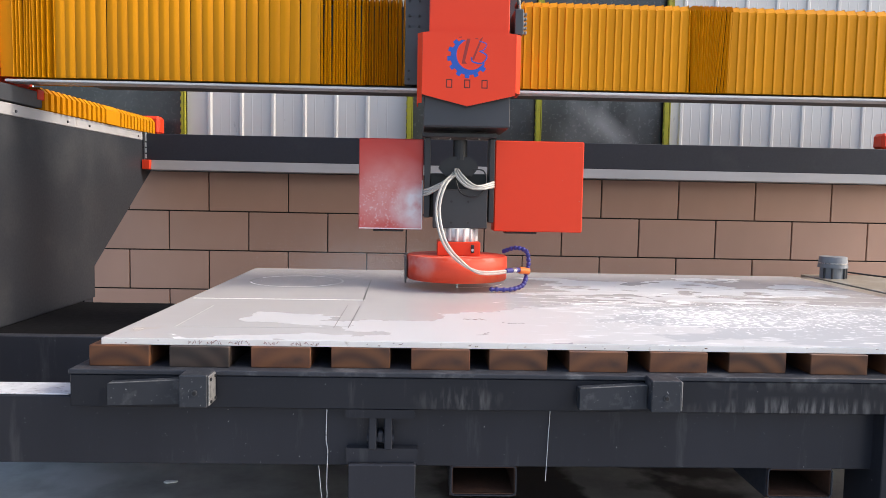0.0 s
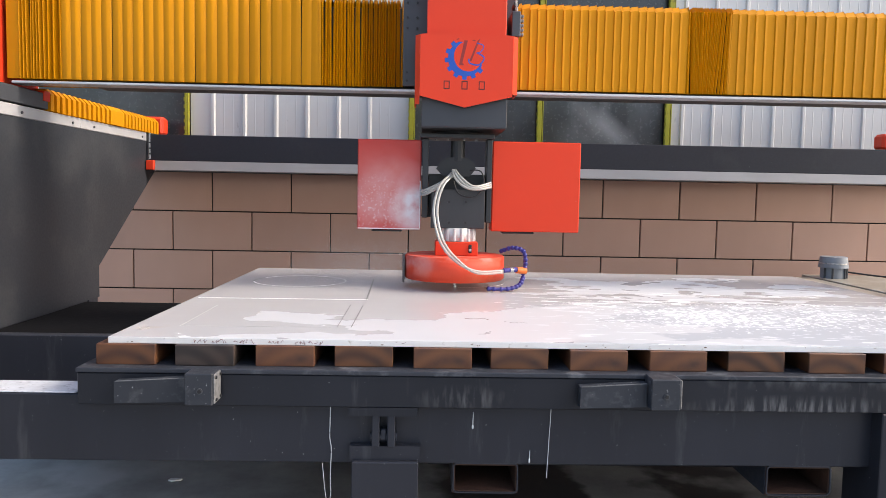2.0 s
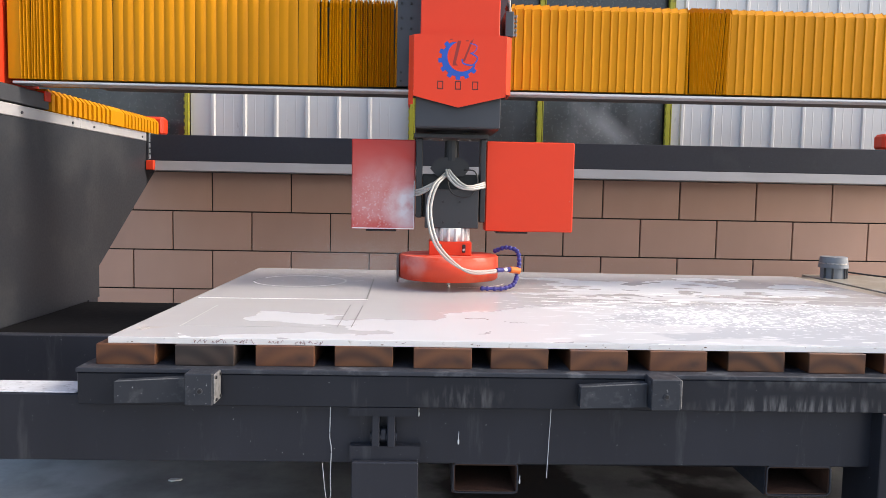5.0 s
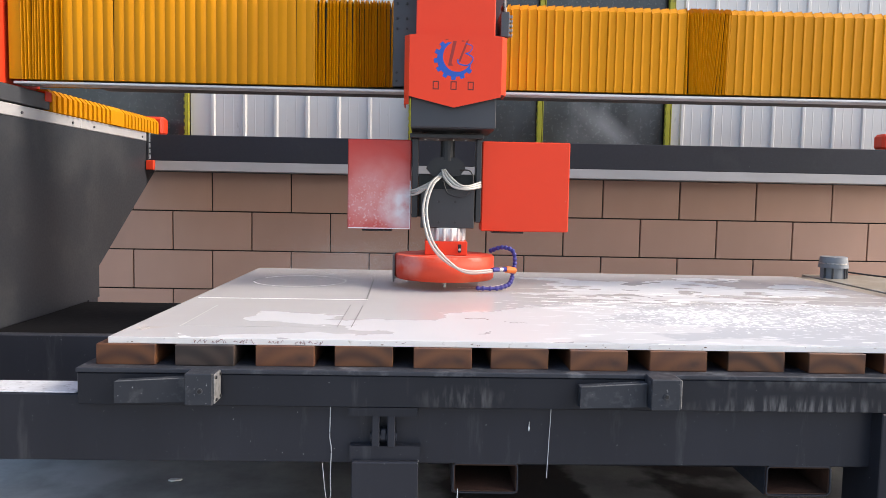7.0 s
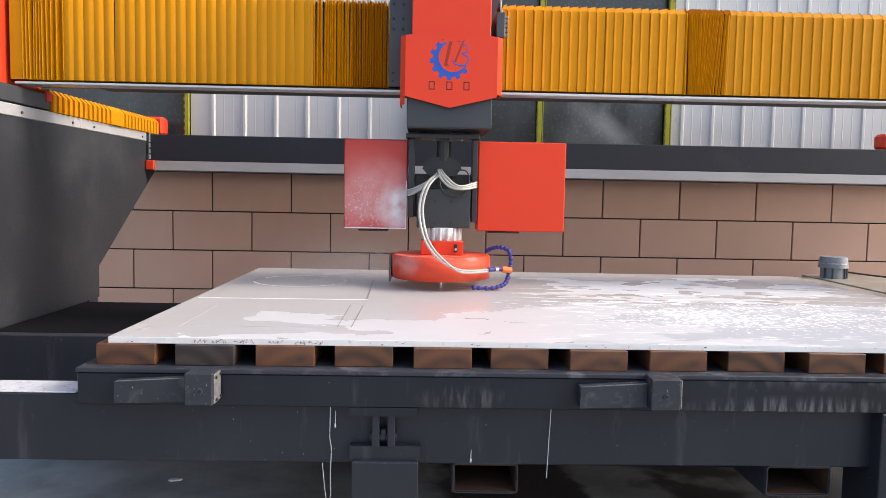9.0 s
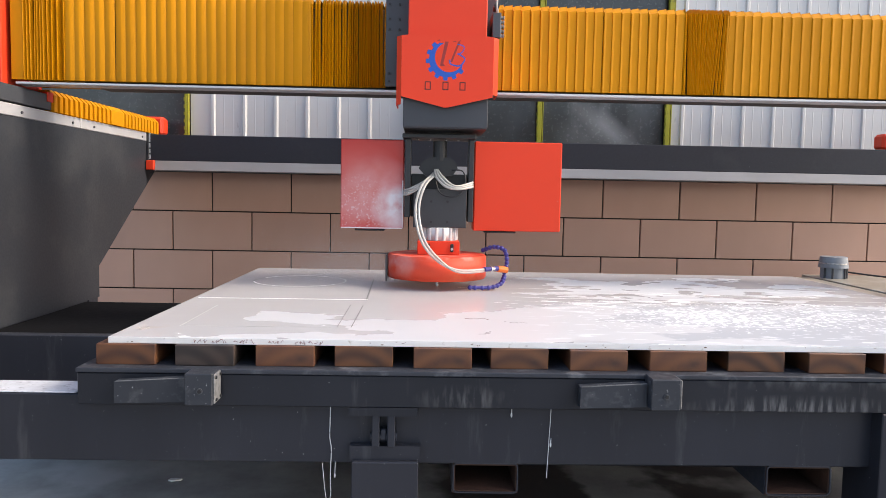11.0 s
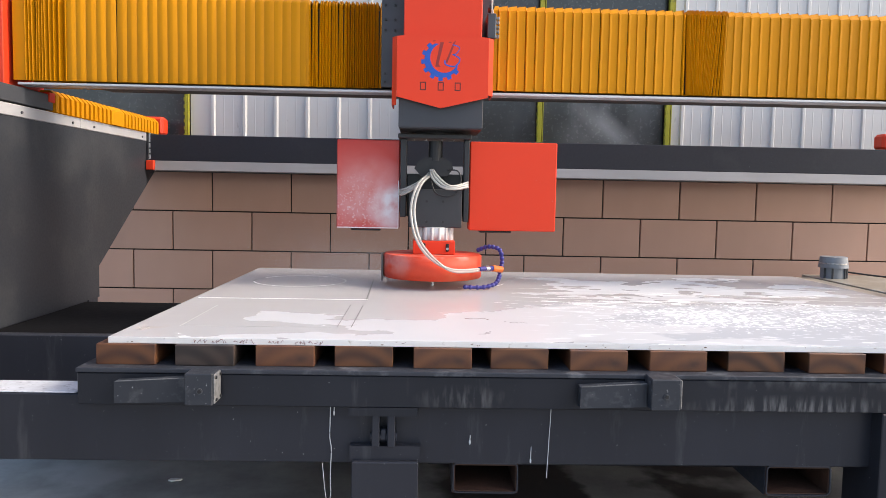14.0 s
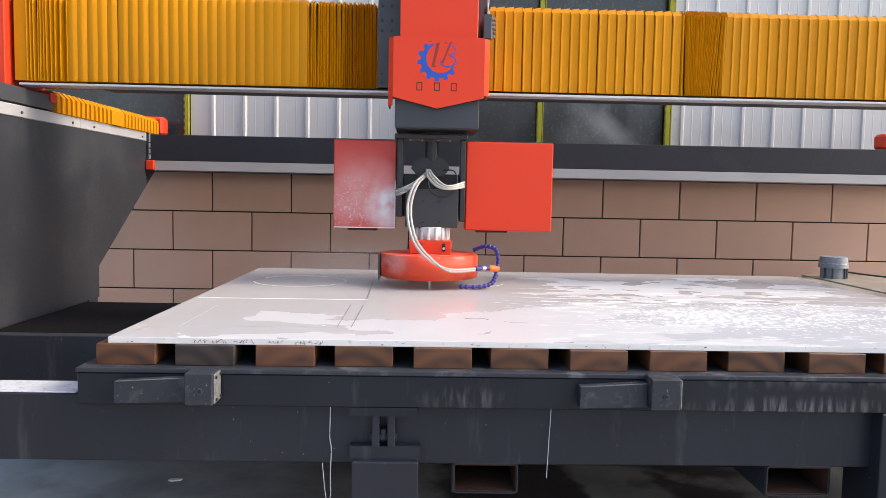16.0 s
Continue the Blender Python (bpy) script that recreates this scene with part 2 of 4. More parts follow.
def timber_material(name, base, ring):
    m = material(name, base, 0.5, 0.0, 0.4, 1.0, 0.12, 70, stretch=(5, 0.6, 5), second=(0.036, 0.019, 0.014), amount=(0.48, 0.82), each=0.5)
    n, l = m.node_tree.nodes, m.node_tree.links
    b = n["Principled BSDF"]
    co, info, off, add, wave, mx, fade = (n.new("ShaderNode" + k) for k in ("TexCoord", "ObjectInfo", "VectorMath", "VectorMath", "TexWave", "Mix", "MapRange"))
    off.operation, add.operation = "MULTIPLY_ADD", "ADD"
    l.new(info.outputs["Random"], off.inputs[0])
    off.inputs[1].default_value, off.inputs[2].default_value = (-0.14, 0, 0.03), (-0.02, 0, 0.065)
    l.new(co.outputs["Object"], add.inputs[0])
    l.new(off.outputs["Vector"], add.inputs[1])
    wave.wave_type, wave.rings_direction = "RINGS", "Y"
    wave.inputs["Scale"].default_value, wave.inputs["Distortion"].default_value, wave.inputs["Detail"].default_value = 5.5, 2.0, 3
    l.new(add.outputs["Vector"], wave.inputs["Vector"])
    fade.inputs["To Max"].default_value = 0.6
    l.new(wave.outputs["Fac"], fade.inputs["Value"])
    mx.data_type = "RGBA"
    l.new(fade.outputs["Result"], mx.inputs["Factor"])
    l.new(b.inputs["Base Color"].links[0].from_socket, mx.inputs[6])
    mx.inputs[7].default_value = (*ring, 1)
    l.new(mx.outputs[2], b.inputs["Base Color"])
    return m


WOOD = timber_material("wet_timber", (0.078, 0.029, 0.014), (0.175, 0.070, 0.027))
WOOD_GREY = timber_material("weathered_timber", (0.040, 0.030, 0.026), (0.075, 0.050, 0.040))


def dusty_cover():
    m = material("dusty_red_paint", (0.50, 0.038, 0.028), 0.36, 0.0, 0.1, 4, 0.06, 110)
    n, l = m.node_tree.nodes, m.node_tree.links
    b = n["Principled BSDF"]
    co = n.new("ShaderNodeTexCoord")
    out = b.inputs["Base Color"].links[0].from_socket
    # the two broad pinks paint the glossy sheen; white patch and specks are dust
    for centre, reach, strength, scale, tone in (((-0.38, 0.02, 0.47), 0.24, 0.9, 3, (0.60, 0.23, 0.20, 1)), ((-0.31, 0.02, 0.40), 0.25, 1.1, 7, (0.60, 0.34, 0.34, 1)), ((-0.215, 0.02, 0.385), 0.125, 2.3, 8, (0.66, 0.62, 0.64, 1)), ((-0.40, 0.02, 0.37), 0.20, 0.75, 105, (0.66, 0.54, 0.54, 1))):
        d, r, nz, mul, mx = n.new("ShaderNodeVectorMath"), n.new("ShaderNodeMapRange"), n.new("ShaderNodeTexNoise"), n.new("ShaderNodeMath"), n.new("ShaderNodeMix")
        d.operation, mul.operation, mx.data_type = "DISTANCE", "MULTIPLY", "RGBA"
        d.inputs[1].default_value = centre
        l.new(co.outputs["Object"], d.inputs[0])
        l.new(d.outputs["Value"], r.inputs["Value"])
        r.inputs["From Min"].default_value, r.inputs["From Max"].default_value = reach, 0.0
        r.inputs["To Max"].default_value = strength
        nz.inputs["Scale"].default_value, nz.inputs["Detail"].default_value = scale, 6
        l.new(co.outputs["Object"], nz.inputs["Vector"])
        sharp = n.new("ShaderNodeMapRange")
        sharp.inputs["From Min"].default_value, sharp.inputs["From Max"].default_value = (0.3, 0.6) if scale < 50 else (0.56, 0.66)
        l.new(nz.outputs["Fac"], sharp.inputs["Value"])
        l.new(sharp.outputs["Result"], mul.inputs[0])
        l.new(r.outputs["Result"], mul.inputs[1])
        mul.use_clamp = True
        l.new(mul.outputs["Value"], mx.inputs["Factor"])
        l.new(out, mx.inputs[6])
        mx.inputs[7].default_value = tone
        out = mx.outputs[2]
    l.new(out, b.inputs["Base Color"])
    return m


RED_DUSTY = dusty_cover()


def stain_or_shade(m, centre, reach, strength, stretch, tone):
    """A ragged patch on a surface, for dried slurry and painted light or shade."""
    n, l = m.node_tree.nodes, m.node_tree.links
    b = n["Principled BSDF"]
    co, mp, nz, sub, d, r, sharp, mul, mx = (n.new("ShaderNode" + k) for k in ("TexCoord", "Mapping", "TexNoise", "VectorMath", "VectorMath", "MapRange", "MapRange", "Math", "Mix"))
    sub.operation, d.operation, mul.operation, mul.use_clamp, mx.data_type = "SUBTRACT", "DIVIDE", "MULTIPLY", True, "RGBA"
    size = n.new("ShaderNodeVectorMath")
    size.operation = "LENGTH"
    l.new(co.outputs["Object"], sub.inputs[0])
    sub.inputs[1].default_value = centre
    l.new(sub.outputs["Vector"], d.inputs[0])
    d.inputs[1].default_value = reach
    l.new(d.outputs["Vector"], size.inputs[0])
    l.new(size.outputs["Value"], r.inputs["Value"])
    r.inputs["From Min"].default_value, r.inputs["From Max"].default_value, r.inputs["To Max"].default_value = 1.0, 0.0, strength
    mp.inputs["Scale"].default_value = stretch
    l.new(co.outputs["Object"], mp.inputs["Vector"])
    l.new(mp.outputs["Vector"], nz.inputs["Vector"])
    nz.inputs["Scale"].default_value, nz.inputs["Detail"].default_value = 1.0, 7
    sharp.inputs["From Min"].default_value, sharp.inputs["From Max"].default_value = 0.45, 0.68
    l.new(nz.outputs["Fac"], sharp.inputs["Value"])
    l.new(sharp.outputs["Result"], mul.inputs[0])
    l.new(r.outputs["Result"], mul.inputs[1])
    l.new(mul.outputs["Value"], mx.inputs["Factor"])
    l.new(b.inputs["Base Color"].links[0].from_socket, mx.inputs[6])
    mx.inputs[7].default_value = (*tone, 1)
    l.new(mx.outputs[2], b.inputs["Base Color"])


RED_GUARD = material("splashed_guard_paint", (0.68, 0.055, 0.018), 0.62, 0.0, 0.1, 6, 0.06, 100)
stain_or_shade(RED_GUARD, (-0.20, -0.1, 0.13), (0.16, 0.3, 0.10), 0.8, (9, 9, 9), (0.66, 0.36, 0.32))
stain_or_shade(RED_GUARD, (0.0, -0.1, 0.165), (0.3, 0.4, 0.03), 0.9, (14, 14, 30), (0.70, 0.42, 0.38))
# bounce light from the slab, painted low on the guard's right
stain_or_shade(RED_GUARD, (0.15, -0.2, 0.05), (0.15, 0.2, 0.06), 0.5, (10, 10, 10), (0.80, 0.30, 0.12))


BOX_PAINT = material("dark_grey_box_paint", (0.036, 0.039, 0.047), 0.4, 0.0, 0.2, 4, 0.05, 80)
SPINDLE = material("dark_spindle_paint", (0.030, 0.031, 0.034), 0.45, 0.0, 0.25, 6, 0.06, 80)
YOKE = material("dark_yoke_steel", (0.020, 0.021, 0.024), 0.4, 0.0, 0.3, 8, 0.06, 80)


SILTED = material("silted_steel_top", (0.034, 0.038, 0.048), 0.36, 0.0, 0.3, 5, 0.1, 70, second=(0.17, 0.18, 0.195), amount=(0.54, 0.78))
APRON = material("slurry_stained_apron", (0.014, 0.016, 0.022), 0.36, 0.0, 0.35, 4.5, 0.1, 60, stretch=(1, 1, 0.14), second=(0.11, 0.11, 0.115), amount=(0.58, 0.86), speck=0.74)
for m in (APRON, STEEL_WET, STEEL, CLAMP, SILTED):
    m.node_tree.nodes["Principled BSDF"].inputs["Specular IOR Level"].default_value = 0.3
stain_or_shade(APRON, (2.15, 0, 0.69), (0.40, 1, 0.05), 0.55, (70, 42, 11), (0.30, 0.30, 0.30))
stain_or_shade(APRON, (1.10, 0, 0.71), (0.16, 1, 0.05), 0.4, (60, 60, 12), (0.26, 0.26, 0.26))
stain_or_shade(APRON, (2.2, 0, 0.785), (0.5, 1, 0.04), 0.5, (20, 20, 12), (0.26, 0.26, 0.26))
def smear(m, start, end, width, tone, strength):
    """A soft wiped streak across a pane, from start to end in x and z."""
    n, l = m.node_tree.nodes, m.node_tree.links
    b = n["Principled BSDF"]
    co, mp, ln, r, nz, mul, mx = (n.new("ShaderNode" + k) for k in ("TexCoord", "Mapping", "VectorMath", "MapRange", "TexNoise", "Math", "Mix"))
    dx, dz = end[0] - start[0], end[1] - start[1]
    mp.vector_type = "TEXTURE"
    mp.inputs["Location"].default_value = ((start[0] + end[0]) / 2, 3.58, (start[1] + end[1]) / 2)
    mp.inputs["Rotation"].default_value = (0, -math.atan2(dz, dx), 0)
    mp.inputs["Scale"].default_value = (math.hypot(dx, dz) / 2, 1, width)
    l.new(co.outputs["Object"], mp.inputs["Vector"])
    ln.operation, mul.operation, mul.use_clamp, mx.data_type = "LENGTH", "MULTIPLY", True, "RGBA"
    l.new(mp.outputs["Vector"], ln.inputs[0])
    l.new(ln.outputs["Value"], r.inputs["Value"])
    r.inputs["From Min"].default_value, r.inputs["From Max"].default_value, r.inputs["To Max"].default_value = 1.0, 0.1, strength
    nz.inputs["Scale"].default_value, nz.inputs["Detail"].default_value = 3.0, 5
    l.new(co.outputs["Object"], nz.inputs["Vector"])
    l.new(r.outputs["Result"], mul.inputs[0])
    l.new(nz.outputs["Fac"], mul.inputs[1])
    l.new(mul.outputs["Value"], mx.inputs["Factor"])
    l.new(b.inputs["Base Color"].links[0].from_socket, mx.inputs[6])
    mx.inputs[7].default_value = (*tone, 1)
    l.new(mx.outputs[2], b.inputs["Base Color"])


smear(GLASS_DARK, (2.10, 2.12), (2.72, 1.58), 0.13, (0.34, 0.35, 0.35), 1.3)
smear(GLASS_DARK, (1.95, 1.85), (2.45, 1.75), 0.16, (0.24, 0.25, 0.25), 0.9)
stain_or_shade(GLASS_DARK, (2.35, 3.575, 2.05), (0.5, 1, 0.55), 1.3, (2.5, 1, 1.2), (0.26, 0.27, 0.27))
# shade under the table, painted into the floor's colour
stain_or_shade(FLOOR, (1.7, 1.1, 0), (1.5, 0.9, 1), 5.0, (1.5, 1.5, 1), (0.042, 0.042, 0.045))
# light reaching the floor on the left, put into its colour
stain_or_shade(FLOOR, (-0.7, 1.0, 0), (0.9, 0.7, 1), 2.0, (2.2, 2.2, 1), (0.46, 0.46, 0.47))
stain_or_shade(FLOOR, (-0.6, 1.9, 0), (1.1, 1.1, 1), 0.8, (2.5, 2.5, 1), (0.42, 0.42, 0.43))


# ---- building helpers ----
def box(bm, x0, x1, y0, y1, z0, z1, bevel=0.003):
    made = bmesh.ops.create_cube(bm, size=1.0, matrix=Matrix.LocRotScale(((x0 + x1) / 2, (y0 + y1) / 2, (z0 + z1) / 2), None, (abs(x1 - x0), abs(y1 - y0), abs(z1 - z0))))
    if bevel:
        edges = {e for v in made["verts"] for e in v.link_edges}
        bmesh.ops.bevel(bm, geom=list(edges), offset=bevel, segments=1, affect="EDGES")
    return bm


def cyl(bm, r, a, b, segments=24, r2=None):
    a, b = Vector(a), Vector(b)
    m = Matrix.Translation((a + b) / 2) @ (b - a).to_track_quat("Z", "Y").to_matrix().to_4x4()
    bmesh.ops.create_cone(bm, cap_ends=True, segments=segments, radius1=r, radius2=r if r2 is None else r2, depth=(b - a).length, matrix=m)
    return bm


def prism(bm, pts, plane, a, b):
    """A solid with the outline pts in the plane "xz", "yz" or "xy", from a to b on the third axis."""
    def at(p, c):
        return {"xz": (p[0], c, p[1]), "yz": (c, p[0], p[1]), "xy": (p[0], p[1], c)}[plane]
    lo, hi = [bm.verts.new(at(p, a)) for p in pts], [bm.verts.new(at(p, b)) for p in pts]
    fs = [bm.faces.new(lo), bm.faces.new(hi)]
    for i in range(len(pts)):
        j = (i + 1) % len(pts)
        fs.append(bm.faces.new((lo[i], lo[j], hi[j], hi[i])))
    bmesh.ops.recalc_face_normals(bm, faces=fs)
    return bm


def sweep(bm, points, r, sides=10):
    """A round hose along a smooth line through the points."""
    pts = [Vector(p) for p in points]
    line = []
    for i in range(len(pts) - 1):
        p0, p1, p2, p3 = pts[max(i - 1, 0)], pts[i], pts[i + 1], pts[min(i + 2, len(pts) - 1)]
        for k in range(6):
            t = k / 6
            line.append(0.5 * ((2 * p1) + (p2 - p0) * t + (2 * p0 - 5 * p1 + 4 * p2 - p3) * t * t + (3 * p1 - p0 - 3 * p2 + p3) * t ** 3))
    line.append(pts[-1])
    rings = []
    for i, p in enumerate(line):
        d = (line[min(i + 1, len(line) - 1)] - line[max(i - 1, 0)]).normalized()
        q = d.to_track_quat("Z", "Y")
        rings.append([bm.verts.new(p + q @ Vector((r * math.cos(6.2832 * k / sides), r * math.sin(6.2832 * k / sides), 0))) for k in range(sides)])
    for a, b in zip(rings, rings[1:]):
        for k in range(sides):
            bm.faces.new((a[k], a[(k + 1) % sides], b[(k + 1) % sides], b[k]))
    bm.faces.new(rings[0]), bm.faces.new(rings[-1])
    bmesh.ops.recalc_face_normals(bm, faces=bm.faces[:])
    return line


def mesh_of(name, bm, mat, smooth=False):
    me = bpy.data.meshes.new(name)
    if smooth:
        for f in bm.faces:
            f.smooth = len(f.verts) == 4
    bm.to_mesh(me)
    bm.free()
    me.materials.append(mat)
    return me


def part(name, bm, mat, parent=None, label="", smooth=False):
    ob = new(name, mesh_of(name, bm, mat, smooth))
    ob.parent = parent
    return tagged(ob, label)


def slabof(name, dims, mat, parent=None, label="", bevel=0.003):
    return part(name, box(bmesh.new(), *dims, bevel), mat, parent, label)


def holder(name, label, category, at=(0, 0, 0), group=""):
    ob = new(name)
    ob.location = at
    return tagged(ob, label, category, group)


# ---- the yard: ground, tiled wall, fence ----
bm = bmesh.new()
bmesh.ops.create_grid(bm, x_segments=1, y_segments=1, size=400)
tagged(part("ground", bm, FLOOR), "wet grey blotched concrete yard floor with shade and light painted on", "floor", kind="structure")

wall = tagged(slabof("wall_back", (-2.0, 8.0, 3.440, 3.64, 0.0, 1.465, ), GROUT, bevel=0), "low wall clad in brown rectangular tiles", "wall", kind="structure")
tagged(slabof("trim_coping", (-2.0, 8.0, 3.40, 3.68, 1.468, 1.55), COPING), "grey coping along the top of the tiled wall", "trim", kind="structure")


def fence():
    for x0, x1, first, crease, rib in ((-0.838, 0.84, -0.666, 0.001, 0.016), (2.885, 8.0, 2.98, 0.0015, 0.016)):
        bm = bmesh.new()
        outline, x = [(x0, 3.56)], first
        while x < x1 - 0.13:
            outline += [(x - 0.018, 3.56), (x - 0.010, 3.56 - rib), (x + 0.008, 3.56 - rib), (x + 0.020, 3.56), (x + 0.077, 3.56), (x + 0.081, 3.56 - crease), (x + 0.085, 3.56), (x + 0.150, 3.56), (x + 0.154, 3.56 - crease), (x + 0.158, 3.56)]
            x += 0.2405
        outline.append((x1, 3.56))
        outline += [(p[0], p[1] + 0.004) for p in reversed(outline)]
        prism(bm, outline, "xy", 1.551, 3.6)
        tagged(part("metal_fence_sheet", bm, SHEET), "white ribbed metal sheet fence above the wall", "fence", kind="structure")
    tagged(slabof("wall_upper", (-2.0, 8.0, 3.60, 3.64, 1.551, 3.6), GROUT, bevel=0), "dark backing behind the upper fence", "wall", kind="structure")
    for x0, x1 in ((-2.0, -0.885), (0.89, 1.83), (1.88, 2.83)):
        w = tagged(slabof("window", (x0, x1, 3.575, 3.587, 1.551, 3.6), GLASS_DARK, bevel=0), "dusty dark window pane above the wall", "window", kind="structure")
    for x in (-0.862, 0.863, 1.855, 2.855):
        p = holder("fence_post", "worn yellow-green painted steel post on the wall", "post", (x, 3.53, 1.55), "fence posts")
        w = 0.009 if x < 0 else 0.018
        slabof("upright", (-w, w, -0.02, 0.02, 0.0, 2.05), POST, p)
        slabof("flange", (w + 0.003, w + 0.010, -0.02, 0.02, 0.0, 2.05), POST, p, bevel=0)
        for k in range(12):
            slabof("lock_tab", (-w - 0.006, -w - 0.0005, -0.019, -0.012, 0.02 + 0.055 * k, 0.045 + 0.055 * k), POST, p, bevel=0)


fence()

# ---- the machine's fixed body ----
side = holder("machine_side_frame", "dark grey steel side frame carrying the gantry rail", "machine frame")
bm = bmesh.new()
prism(bm, [(-1.2, 0.672), (2.27, 0.672), (2.27, 0.86), (3.25, 1.475), (3.25, 1.668), (-1.2, 1.668)], "yz", -1.22, -1.0)
part("panel", bm, PANEL, side)
slabof("rail_strip", (-1.22, -0.997, -1.2, 2.05, 1.67, 1.728), SILVER, side, "bright galvanised strip")
slabof("rail_strip", (-1.22, -0.997, 2.054, 3.064, 1.67, 1.728), SILVER, side, "bright galvanised strip")
for y in (1.42, 1.95, 2.22, 2.98):
    part("bolt", cyl(bmesh.new(), 0.007, (-0.998, y, 1.694), (-0.990, y, 1.694), 8), HEAD_STEEL, side)
for y in (-0.9, 2.15):
    slabof("pillar", (-1.21, -1.01, y, y + 0.12, 0.0, 0.671), STEEL, side)

# made-up dark sheet that hides sunlit ground in the gap below the panel
slabof("skirt", (-1.21, -1.02, 0.62, 2.26, 0.46, 0.671), STEEL, side)
right_side = holder("machine_side_frame", "dark grey steel side frame carrying the far rail", "machine frame")
bm = bmesh.new()
prism(bm, [(-1.2, 0.672), (1.2, 0.672), (1.2, 0.86), (1.75, 1.28), (1.75, 1.668), (-1.2, 1.668)], "yz", 4.26, 4.48)
part("panel", bm, STEEL, right_side)
slabof("rail_strip", (4.257, 4.48, -1.2, 1.75, 1.67, 1.718), SILVER, right_side, "bright galvanised strip")
for y in (-0.9, 2.15):
    slabof("pillar", (4.27, 4.47, min(y, 1.05), min(y, 1.05) + 0.12, 0.0, 0.671), STEEL, right_side)

beam = holder("back_crossbeam", "long dark steel crossbeam behind the cutting table", "beam")
slabof("box_section", (-0.985, 5.0, 3.075, 3.27, 1.535, 1.718), NAVY, beam)
slabof("end_plate", (-1.0, -0.985, 3.065, 3.28, 1.52, 1.735), STEEL, beam)
slabof("bracket", (-0.995, -0.942, 3.04, 3.2, 1.468, 1.534), RED, beam, "red bracket")
bm = bmesh.new()
prism(bm, [(3.075, 1.534), (3.058, 1.468), (3.064, 1.464), (3.20, 1.534)], "yz", -0.94, 5.0)
part("drip_strip", bm, COPING, beam, "galvanised drip strip")
for z in (1.56, 1.6, 1.64, 1.68, 1.71):
    part("weld", cyl(bmesh.new(), 0.007, (-0.98, 3.076, z - 0.015), (-0.98, 3.076, z + 0.015), 6), MOTOR, beam)

base = holder("saw_pedestal", "splashed dark steel base beam under the table", "machine base")
slabof("front_beam", (-1.3, 2.42, -0.005, 0.14, 0.49, 0.70), STEEL_WET, base)
slabof("ledge_strip", (-1.3, -0.10, 0.0, 0.135, 0.701, 0.705), LEDGE, base, "steel ledge coloured bright like its lit top")
slabof("cross_member", (-1.3, -0.15, 0.55, 0.60, 0.42, 0.772), STEEL_WET, base)
slabof("back_beam", (-1.0, 4.2, 2.4, 2.55, 0.30, 0.56), STEEL, base)
# made-up beam that keeps the space under the table dark
slabof("added_shade_beam", (1.0, 2.42, 0.5, 0.65, 0.30, 0.66), STEEL, base)
slabof("right_beam", (2.62, 4.255, 0.06, 0.14, 0.49, 0.70), STEEL, base)
for x0, x1 in ((0.760, 0.965), (2.41, 2.61)):
    slabof("leg", (x0, x1, -0.06, 0.14, 0.0, 0.512 if x0 < 1 else 0.68), STEEL_WET, base)
slabof("lower_plate", (0.752, 0.97, -0.040, -0.006, 0.513, 0.556), STEEL_WET, base, "", 0)
for x0, x1 in ((1.075, 1.282), (2.08, 2.29)):
    t = slabof("fork_tube", (x0, x1, 0.002, 1.9, 0.394, 0.401), SHADED_RUST, base, "hollow rusty fork tube", 0)
    slabof("tube_wall", (x0, x0 + 0.007, 0.002, 1.9, 0.4015, 0.482), SHADED_RUST, t, "", 0)
    slabof("tube_skin", (x0 - 0.003, x0 - 0.0005, 0.004, 1.9, 0.394, 0.489), STEEL, t, "dark painted tube side", 0)
    slabof("tube_wall", (x1 - 0.007, x1, 0.002, 1.9, 0.4015, 0.482), SHADED_RUST, t, "", 0)
    slabof("tube_wall", (x0, x1, 0.002, 1.9, 0.4825, 0.489), SHADED_RUST, t, "", 0)
    slabof("tube_stop", (x0 + 0.008, x1 - 0.008, 1.30, 1.32, 0.4015, 0.482), SHADED_RUST, t, "", 0)
    bm = bmesh.new()
    ring = []
    for k in range(24):
        a = 6.2832 * k / 24
        sx, sz = (1 if math.cos(a) > 0 else -1), (1 if math.sin(a) > 0 else -1)
        ring.append([((x0 + x1) / 2 + sx * ((x1 - x0) / 2 - 0.016) + math.cos(a) * q, 0.443 + sz * 0.033 + math.sin(a) * q) for q in (0.0125, 0.0165)])
    for k in range(24):
        p, q = ring[k], ring[(k + 1) % 24]
        vs = [[bm.verts.new((c[0], y, c[1])) for c in (p[0], p[1], q[1], q[0])] for y in (-0.004, 0.0015)]
        bm.faces.new(vs[0]), bm.faces.new(vs[1])
        for e in (0, 2):
            bm.faces.new((vs[0][e + 1], vs[0][(e + 2) % 4], vs[1][(e + 2) % 4], vs[1][e + 1])) if e == 0 else bm.faces.new((vs[0][3], vs[0][0], vs[1][0], vs[1][3]))
    bmesh.ops.recalc_face_normals(bm, faces=bm.faces[:])
    part("tube_rim", bm, STEEL, t, "grey painted tube rim")
slabof("water_tray", (-0.99, -0.12, 0.80, 2.06, 0.635, 0.672), TRAY, base, "wet black water tray")
slabof("right_platform", (3.737, 4.255, 0.2, 3.05, 0.62, 0.80), DAMP, base, "damp beige ledge")
# black strip added to darken the open gap beside the table
slabof("gap_shade", (3.694, 3.7365, 0.2, 2.86, 0.70, 0.786), BLACK, base, "black strip for the shade in the gap", 0)

# ---- the cutting table, timbers and slab ----
table = holder("cutting_table", "dark steel tilting table splashed with white slurry", "work table")
